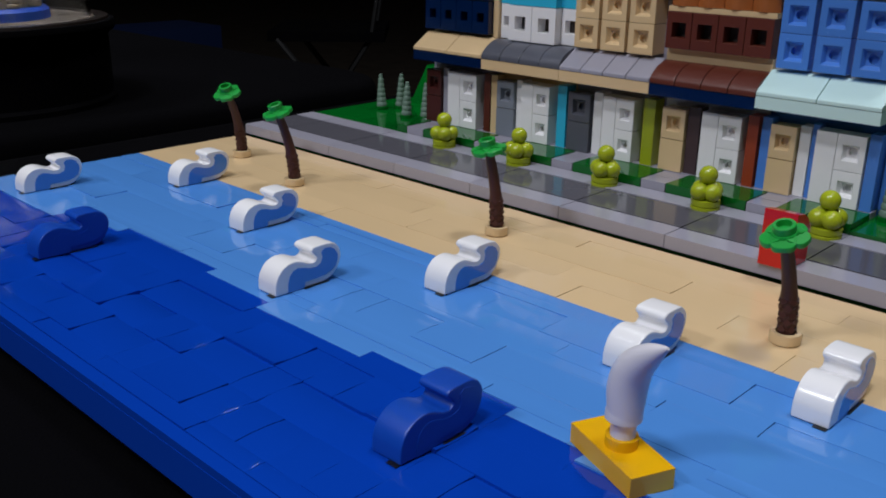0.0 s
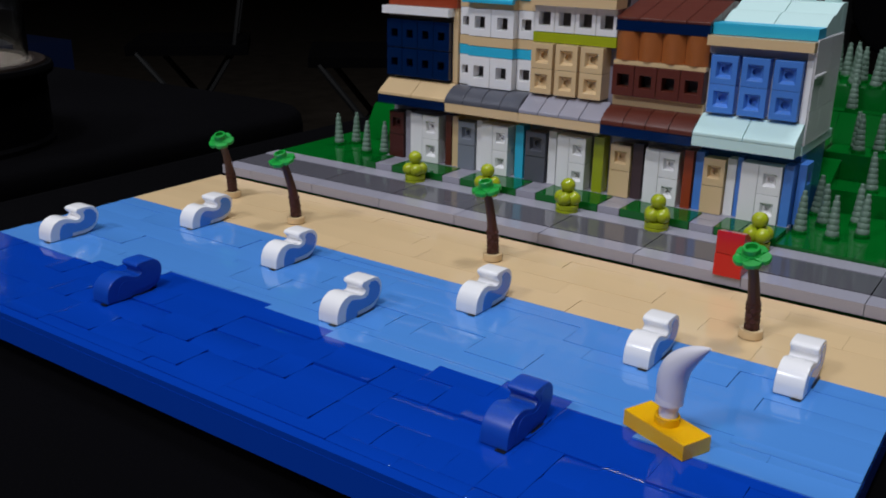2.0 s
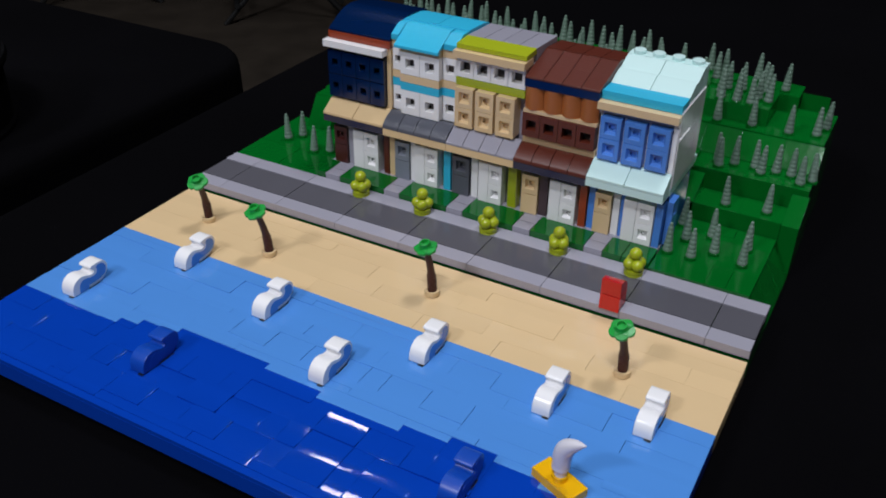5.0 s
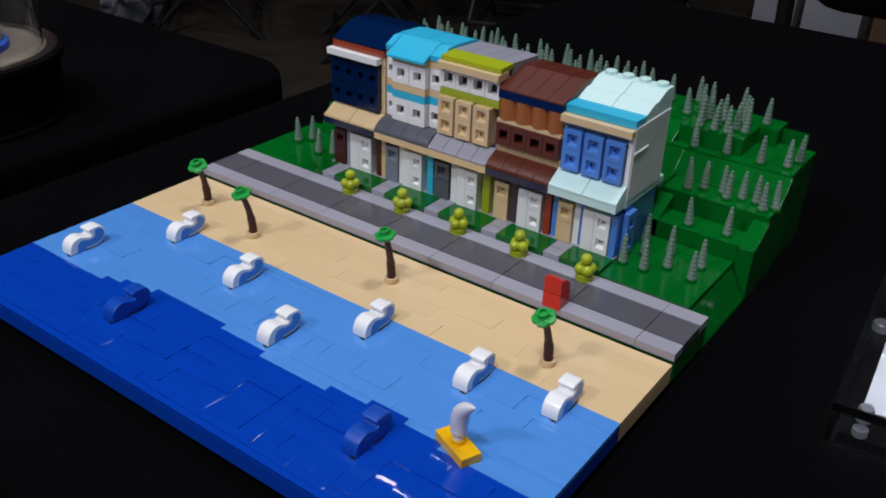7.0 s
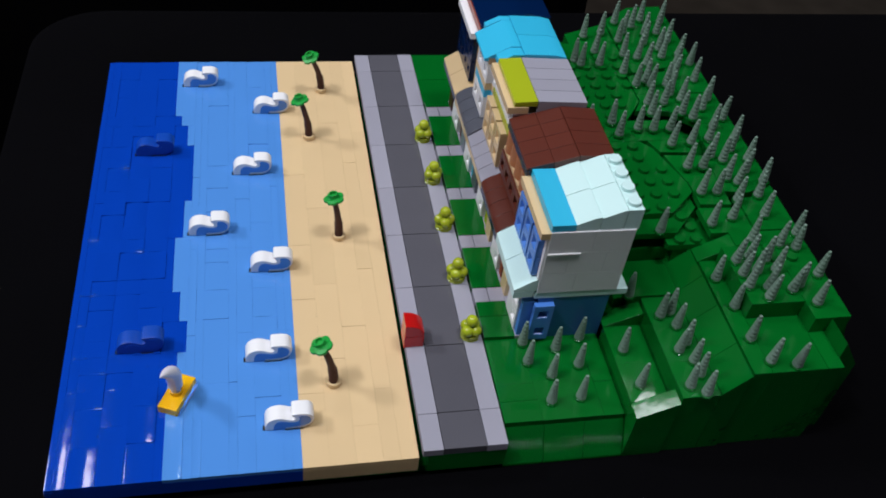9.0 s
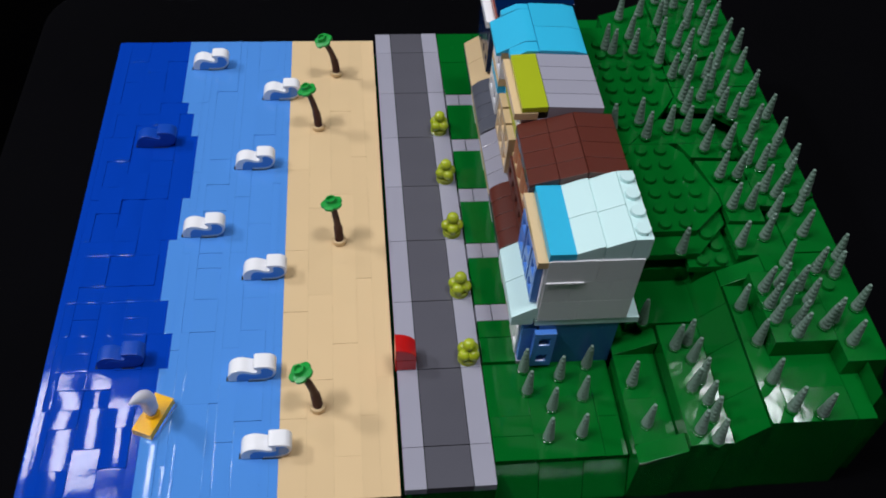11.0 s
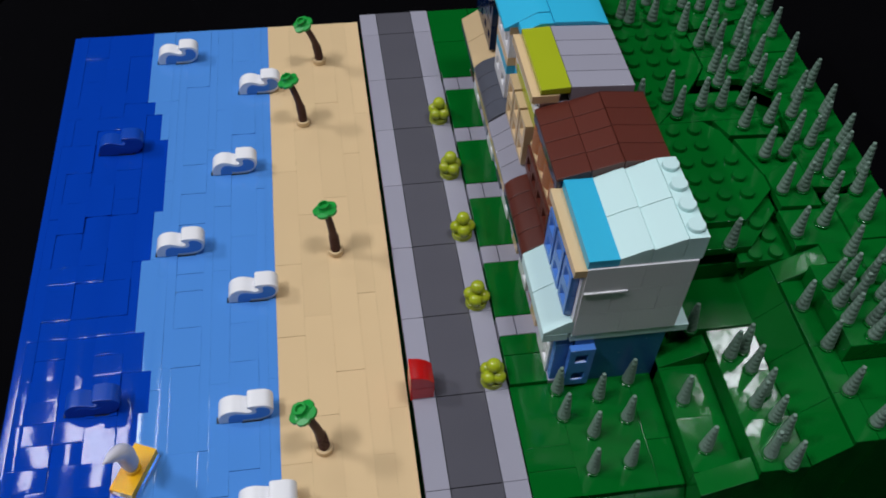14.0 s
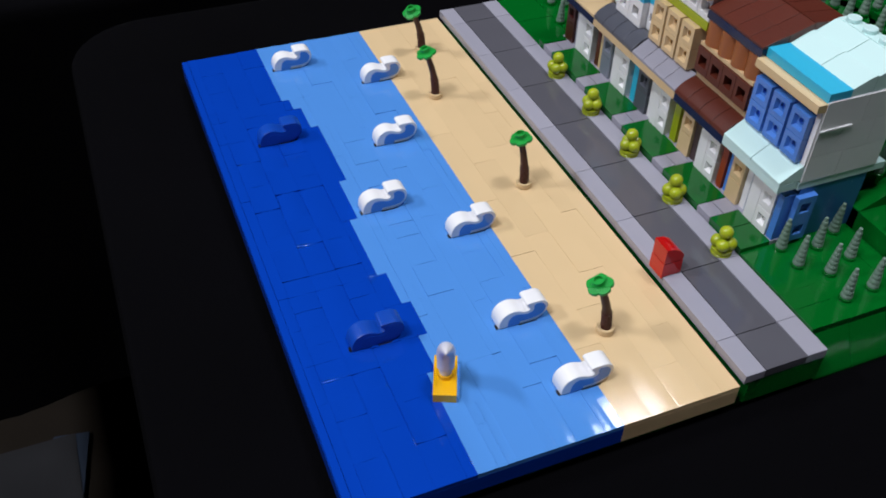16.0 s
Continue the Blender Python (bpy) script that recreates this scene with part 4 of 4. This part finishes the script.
# ---- bushes ----
bush = thing("bush", 19.5, 6.5, 0.41, "lime green ball-shaped bush on a round base", "bush", "bushes along the pavement")
part("pot", lathe(B(), [(0.44, 0), (0.48, 0.03), (0.48, 0.17), (0.44, 0.2), (0.48, 0.23), (0.48, 0.4), (0.45, 0.42)], n=22), LIME, bush)
for k in range(4):
    a = radians(45 + 90 * k)
    part("ball", ball(B(), 0.29 * math.cos(a), 0.29 * math.sin(a), 0.68, 0.3), LIME, bush)
part("ball", ball(B(), 0, 0, 1.22, 0.31), LIME, bush)
for i in range(1, 5):
    copy_thing(bush, pose(19.5 * U, (6.5 + 4 * i) * U, 0.41 * U, 0, 0, 23 * i))

# ---- palms ----


def palm(x, y, lean, turn, label):
    t = thing("palm_tree", x, y, 0.01, label, "palm tree", "palms on the beach", turn=turn)
    part("pot", lathe(B(), [(0.34, 0), (0.37, 0.03), (0.37, 0.25), (0.35, 0.28), (0.25, 0.28), (0.24, 0.2)], n=24), TAN, t, "tan round base")
    path, radii = [], []
    for k in range(30):
        s = k / 29
        path.append((lean * s**2.0, 0, 0.2 + 2.55 * s))
        radii.append(0.215 - 0.07 * s if s > 0.42 else 0.2)
    part("trunk", tube(B(), path, radii, 14), TRUNK, t, "dark brown curved trunk with a scaly foot")
    # raised scales, crossing in two directions round the lower trunk
    for k in range(5):
        for q in range(6):
            a, z = math.pi / 3 * (q + 0.5 * (k % 2)), 0.36 + 0.18 * k
            bend = lean * ((z - 0.2) / 2.55) ** 2.0
            scale = B()
            prism(scale, [(-0.11, 0.0), (0, -0.1), (0.11, 0.0), (0, 0.1)], "x", 0.15, 0.225)
            ob = part("bark_scale", scale, TRUNK, t, "", 0.015, (bend, 0, z))
            ob.rotation_euler = (0, radians(-8), a)
    tip = math.degrees(math.atan2(2.0 * lean, 2.55))
    bm = lathe(B(), [(0.17, -0.2), (0.3, -0.14), (0.36, 0.0), (0.36, 0.1), (0.34, 0.14), (0.31, 0.14), (0.31, 0.33), (0.29, 0.35), (0.21, 0.35), (0.2, 0.18)], n=24)
    crown = part("crown", bm, PALMGREEN, t, "bright green hollow hub", 0, (lean, 0, 2.78))
    crown.rotation_euler = (0, radians(tip * 0.75), 0)
    crown.scale = (0.84, 0.84, 0.9)
    for k in range(5):
        leaf = B()
        prism(leaf, rounder([(0.15, -0.3), (0.4, -0.33), (0.53, -0.29), (0.63, -0.17), (0.67, 0.0), (0.63, 0.17), (0.53, 0.29), (0.4, 0.33), (0.15, 0.3)], 2), "z", -0.06, 0.08)
        for v in leaf.verts:
            v.co.z += 0.05 - 0.25 * max(0, v.co.x - 0.36) - 0.8 * abs(v.co.y) * max(0, v.co.x - 0.2)
        ob = part("frond", leaf, PALMGREEN, crown, "", 0.025)
        ob.rotation_euler = (0, 0, 2 * math.pi * k / 5 + 0.5)
    return t


palm(12.5, 4.5, 0.62, 170, "toy palm tree leaning seaward on the sand")
palm(13.6, 14.5, 0.35, 150, "nearly upright toy palm tree on the sand")
palm(12.5, 23.5, 0.55, 165, "toy palm tree with a bent trunk on the sand")
palm(13.6, 28.5, 0.75, 200, "strongly bent toy palm tree on the sand")

# ---- waves ----


def wave(x, y, rim_m, fill_m, label):
    t = thing("wave", x, y, 0.012, label, "wave", "waves on the water")
    outer = [(0.0, 0.0), (0.01, 0.28), (0.09, 0.52), (0.24, 0.7), (0.46, 0.81), (0.7, 0.83), (0.92, 0.77), (1.1, 0.69), (1.26, 0.66), (1.36, 0.7), (1.38, 0.78), (1.28, 0.88), (1.22, 0.96), (1.26, 1.04), (1.38, 1.08), (1.8, 1.08), (2.02, 1.02), (2.17, 0.88), (2.23, 0.7), (2.2, 0.5), (2.1, 0.3), (1.92, 0.13), (1.72, 0.04), (1.4, 0.0)]
    inner = [(0.4, 0.02), (0.41, 0.26), (0.47, 0.45), (0.58, 0.58), (0.74, 0.63), (0.94, 0.59), (1.12, 0.53), (1.34, 0.51), (1.52, 0.58), (1.58, 0.74), (1.54, 0.88), (1.66, 0.97), (1.86, 0.95), (2.0, 0.86), (2.1, 0.7), (2.09, 0.52), (2.01, 0.35), (1.86, 0.26), (1.66, 0.2), (1.36, 0.18), (0.97, 0.18), (0.93, 0.02)]
    w = 0.8
    part("crest", prism(B(), outer[:1] + [p for p in rounder(outer)[3:-3]] + outer[-1:], "y", 0, w), rim_m, t, "rounded curling crest", 0.055)
    part("face", prism(B(), inner, "y", -0.012, w + 0.012), fill_m, t, "smooth blue face of the wave", 0.0)
    # thin black strips stand for the shade in the slots at the wave's foot
    part("slot", box(B(), -0.09, 0.03, 0.0, 0.02, 0.3, 0.008), BLACK, t, "black strip standing for the shaded slot in the tiles")
    part("slot", box(B(), 0.9, -0.05, 0.0, 1.75, 0.0, 0.008), BLACK, t, "black strip standing for the shaded slot in the tiles")
    return t


for x, y in ((4.8, 29.1), (9.2, 26.1), (7.9, 20.1), (5.5, 15.1), (8.75, 12.1), (8.4, 6.1), (9.2, 2.1)):
    wave(x, y, WHITE, SHALLOW, "white curling wave with a light blue face")
for x, y in ((2.3, 22.1), (2.4, 7.1)):
    wave(x, y, SWELL, SWELL, "dark blue curling wave out at sea")

# ---- sailing boat ----
t = thing("sailing_boat", 5.3, 4.35, 0.015, "yellow toy boat with a pearl white horn-shaped sail", "boat", turn=66.5)
t.scale = (0.93, 0.93, 0.93)
part("hull", box(B(), -1.08, -0.49, 0, 1.08, 0.49, 0.44), YELLOW, t, "yellow plate hull", 0.03)
part("clear_plate", box(B(), -0.85, -0.62, -0.005, 1.0, -0.5, 0.1), ACRYLIC, t, "clear plate beside the hull", 0.01)
part("stud", lathe(B(), [(0.33, 0.44), (0.33, 0.66), (0.3, 0.68)], n=22), YELLOW, t)
path = [(-0.02 - 1.05 * max(0, s - 0.35) ** 1.9 * 2.4, 0, 0.66 + 2.6 * s - 0.55 * max(0, s - 0.55)) for s in [k / 20 for k in range(21)]]
radii = [0.25, 0.25, 0.25, 0.34, 0.35, 0.36, 0.375, 0.385, 0.39, 0.39, 0.385, 0.375, 0.36, 0.34, 0.315, 0.285, 0.25, 0.21, 0.16, 0.1, 0.03]
part("sail", tube(B(), path, radii, 28), SAIL, t, "pearl white curved horn sail")
part("sail_collar", lathe(B(), [(0.26, 1.02), (0.365, 1.04), (0.365, 1.2), (0.34, 1.24)], n=28), SAIL, t, "pearl white ring at the foot of the sail")

# ---- acrylic sign case beside the model ----
t = thing("sign_case", 17.2, -6.7, TABLE, "clear acrylic case with a white printed sheet on a black board", "case", turn=4.1)
part("board", box(B(), 0.5, -14.0, 0, 14.5, -0.5, 0.5), MATTE, t, "black backing board", 0.04)
part("acrylic_sheet", box(B(), 0, -14.4, 1.7, 15, 0, 2.1), ACRYLIC, t, "clear acrylic sheet", 0.06)
for y in (0.0, -14.4 + 0.4):
    part("edge_strip", box(B(), 0.41, y - 0.4, 0.02, 14.59, y, 1.69), ACRYLIC, t, "clear acrylic edge", 0.06)
for x in (0.0, 14.6):
    part("edge_strip", box(B(), x, -14.4, 0.02, x + 0.4, 0, 1.69), ACRYLIC, t, "clear acrylic edge", 0.06)
sheet = part("paper_sheet", box(B(), 2.1, -13.0, 0.56, 14.0, -1.1, 0.6), PAPER, t, "white printed sheet")
part("under_sheet", box(B(), 1.85, -13.2, 0.51, 13.6, -2.9, 0.55), GREY, t, "grey sheet under the printed one")
for x, y in ((7.1, -0.72), (7.1, -13.7)):
    part("standoff", lathe(B(), [(0.34, 2.1), (0.4, 2.15), (0.4, 2.5), (0.34, 2.56)], x, y, 20), FROSTED, t, "round frosted standoff")
for x, y in ((0.75, -1.3), (14.25, -1.3), (0.75, -13.1), (14.25, -13.1)):
    for z in (0.51, 1.3):
        part("plug", lathe(B(), [(0.3, z), (0.33, z + 0.04), (0.33, z + 0.33), (0.3, z + 0.37)], x, y, 18), FROSTED, t, "cloudy round plug")
curve = bpy.data.curves.new("lettering", "FONT")
curve.body, curve.size = "Colorful", 0.8 * U
curve.materials.append(INK)
word = new("lettering", curve)
word.parent, word.location, word.rotation_euler = sheet, (9.55 * U, -4.6 * U, 0.604 * U), (0, 0, radians(-90))
for k in range(5):
    for a, c in ((-4.9 - 0.3 * (k % 2), -6.6), (-6.9, -8.7 + 0.4 * (k % 3))):
        part("text_line", box(B(), 10.9 - 1.0 * k if k < 1 else 9.3 - 0.85 * k, c, 0.601, (10.9 - 1.0 * k if k < 1 else 9.3 - 0.85 * k) + 0.2, a, 0.604), INK, sheet)
t = thing("label_card", 10.75, -9.95, TABLE, "white card with a small ochre mark on a black block", "card", turn=9)
part("block", box(B(), -5, -4.6, 0, 0, 0, 5.15), BLACK, t, "black display block", 0.08)
part("card", box(B(), -5, -4.6, 5.16, 0, 0, 5.26), PAPER, t, "white printed card", 0.02)
part("printed_mark", lathe(B(), [(0.3, 5.26), (0.3, 5.275)], -1.1, -1.2, 6), OCHRE, t, "small ochre mark")

# ---- neighbouring table ----
t = thing("dome_display", 14.0, 57.0, TABLE, "glass dome over a cream tower on a dark stand", "display")
part("stand", lathe(B(), [(7.7, 0), (7.7, 0.3), (7.5, 0.5), (7.5, 4.1), (7.9, 4.4), (8.0, 4.7), (7.9, 5.0), (6.9, 5.05)], n=48), MATTE, t, "dull black round stand")
part("rim", lathe(B(), [(6.8, 4.9), (7.6, 5.0), (7.55, 5.16), (7.0, 5.2), (6.8, 5.1)], n=48, shell=True), DARKWOOD, t, "dark wooden rim")
part("ground", lathe(B(), [(6.75, 4.95), (6.75, 5.1)], n=40), EARTH, t, "dull sand coloured ground disc")
part("water_ring", lathe(B(), [(4.2, 5.1), (4.2, 5.6), (4.0, 5.8)], n=40), RINGBLUE, t, "blue foundation ring")
part("tower", lathe(B(), [(3.5, 5.8), (3.5, 8.6), (3.1, 9.0), (3.1, 10.4), (2.6, 10.8), (2.4, 11.4), (1.1, 11.8)], n=12), CREAM, t, "cream stone-like tower")
for k in range(12):
    a = math.pi * k / 6 + 0.3
    tall = 11.0 if k % 2 == 0 else 9.4
    rings = []
    for q in range(12):
        z = 5.8 + (tall - 5.8) * q / 12
        r = (0.62 if k % 2 == 0 else 0.45) * (1 - 0.035 * q)
        rings += [(r * 0.86, z), (r, z + 0.07), (r, z + (tall - 5.8) / 12 - 0.08)]
    part("column", lathe(B(), rings, 3.35 * math.cos(a), 3.35 * math.sin(a), 12), CREAM, t, "ribbed cream column")
part("glass_dome", lathe(B(), [(6.6, 5.12), (6.6, 9.0), (6.0, 11.0), (4.2, 12.6), (2.0, 13.3), (0.05, 13.5), (0.05, 13.35), (1.95, 13.1), (4.05, 12.4), (5.8, 10.9), (6.42, 9.0), (6.42, 5.12)], n=48, shell=True), GLASS, t, "clear glass dome").visible_shadow = False
t = thing("sign_case", -14.6, 54.2, TABLE, "clear acrylic case with a white sheet on the neighbouring table", "case", turn=3)
part("board", box(B(), 0, 0, 0, 17, 14, 0.5), MATTE, t, "black backing board", 0.04)
part("acrylic_sheet", box(B(), -0.3, -0.3, 2.4, 17.6, 14.4, 3.0), ACRYLIC, t, "clear acrylic sheet", 0.05)
part("edge_strip", box(B(), -0.3, -0.3, 0.5, 17.6, 0.0, 2.39), ACRYLIC, t, "clear acrylic edge", 0.03)
part("edge_strip", box(B(), 17.3, 0.0, 0.5, 17.6, 14.4, 2.39), ACRYLIC, t, "clear acrylic edge", 0.03)
part("paper_sheet", box(B(), 1.2, 2, 0.51, 14.5, 13, 0.56), PAPER, t, "white sheet")
t = thing("price_card", 0.5, 72, TABLE, "white folded card with unreadable print", "card", turn=-30)
part("card", prism(B(), [(0, 0), (3.4, 0), (3.4, 0.1), (1.8, 5.6), (1.6, 5.6), (0, 0.1)], "x", 0, 9), PAPER, t)
for k in range(3):
    part("text_line", box(B(), 1.0, 0.42 + 0.29 * k, 1.8 + k, 8 - k, 0.7 + 0.29 * k, 2.2 + k), INK, t)

# ---- chairs and boxes further off ----


def folding_chair(x, y, turn, low=84):
    t = thing("folding_chair", x, y, FLOOR, "black steel folding chair with crossed legs", "chair", "chairs in the hall", turn=turn)
    for side in (-26, 26):
        part("leg", tube(B(), [(-24, side, 0), (0, side, 28), (22, side, 56)], [1.4] * 3, 8), METAL, t)
        part("back_leg", tube(B(), [(26, side * 0.9, 0), (0, side * 0.9, 28), (-18, side * 0.9, 56), (-26, side * 0.9, low + 20)], [1.0] * 4, 8), METAL, t)
    for px, z in ((-24, 8), (24, 8)):
        part("stretcher", tube(B(), [(px * 0.86, -26, z), (px * 0.86, 26, z)], [1.1] * 2, 8), METAL, t)
    part("seat", box(B(), -24, -27, 55, 26, 27, 59), MATTE, t, "black seat", 1.2)
    part("backrest", prism(B(), rounded(-22, low, 22, low + 20, 6, 5), "x", -28, -25.2), MATTE, t, "black backrest with rounded corners", 0.8)
    return t


folding_chair(119, -3, 0, 93.5)
folding_chair(286, 242, 131)
folding_chair(352, 205, 20)
folding_chair(262, 325, 135)
folding_chair(420, 190, 80)
t = thing("cardboard_carton", 452, 20, FLOOR, "low brown cardboard carton on the floor", "carton", turn=3)
part("body", box(B(), 0, 0, 0, 40, 56, 22), CARDBOARD, t, "", 0.4)
part("flap", box(B(), -0.6, 1, 15, 0, 55, 22.3), CARDBOARD, t, "folded carton flap", 0.2)
single("white_carton", box(B(), 0, 0, 0, 24, 20, 26), PAPER, 450, 113, FLOOR, "narrow plain white carton on the floor", "carton", "white cartons", edge=0.6, turn=4)
single("white_carton", box(B(), 0, 0, 0, 24, 27, 25), PAPER, 452, 82, FLOOR, "broad plain white carton on the floor", "carton", "white cartons", edge=0.6, turn=3)
bm = B()
bmesh.ops.create_icosphere(bm, subdivisions=4, radius=1.0)
for v in bm.verts:
    k = 1 + 0.35 * noise.noise(v.co * 2.3) + 0.12 * noise.noise(v.co * 7.0)
    v.co = Vector((v.co.x * 15 * k, v.co.y * 13 * k, max(-9, v.co.z * 14 * k) + 9))
single("plastic_bag", bm, BAG, 240, 352, FLOOR, "crumpled pale plastic bag on the carpet", "bag")
single("storage_bin", box(B(), 0, 0, 0, 60, 40, 50), BIN, 210, 430, FLOOR, "blue plastic storage bin on the floor", "bin", edge=2)
single("floor_mat", box(B(), 0, 0, 0, 20, 14, 0.8), CONCRETE, -43, 73, FLOOR, "pale grey mat on the floor beside the table", "mat", edge=0.3)
single("fabric_strip", box(B(), 0, 0, 0, 5.5, 30, 0.7), DENIM, -31.5, 58, FLOOR, "dull blue strip of fabric on the carpet", "fabric", edge=0.2, turn=-10)
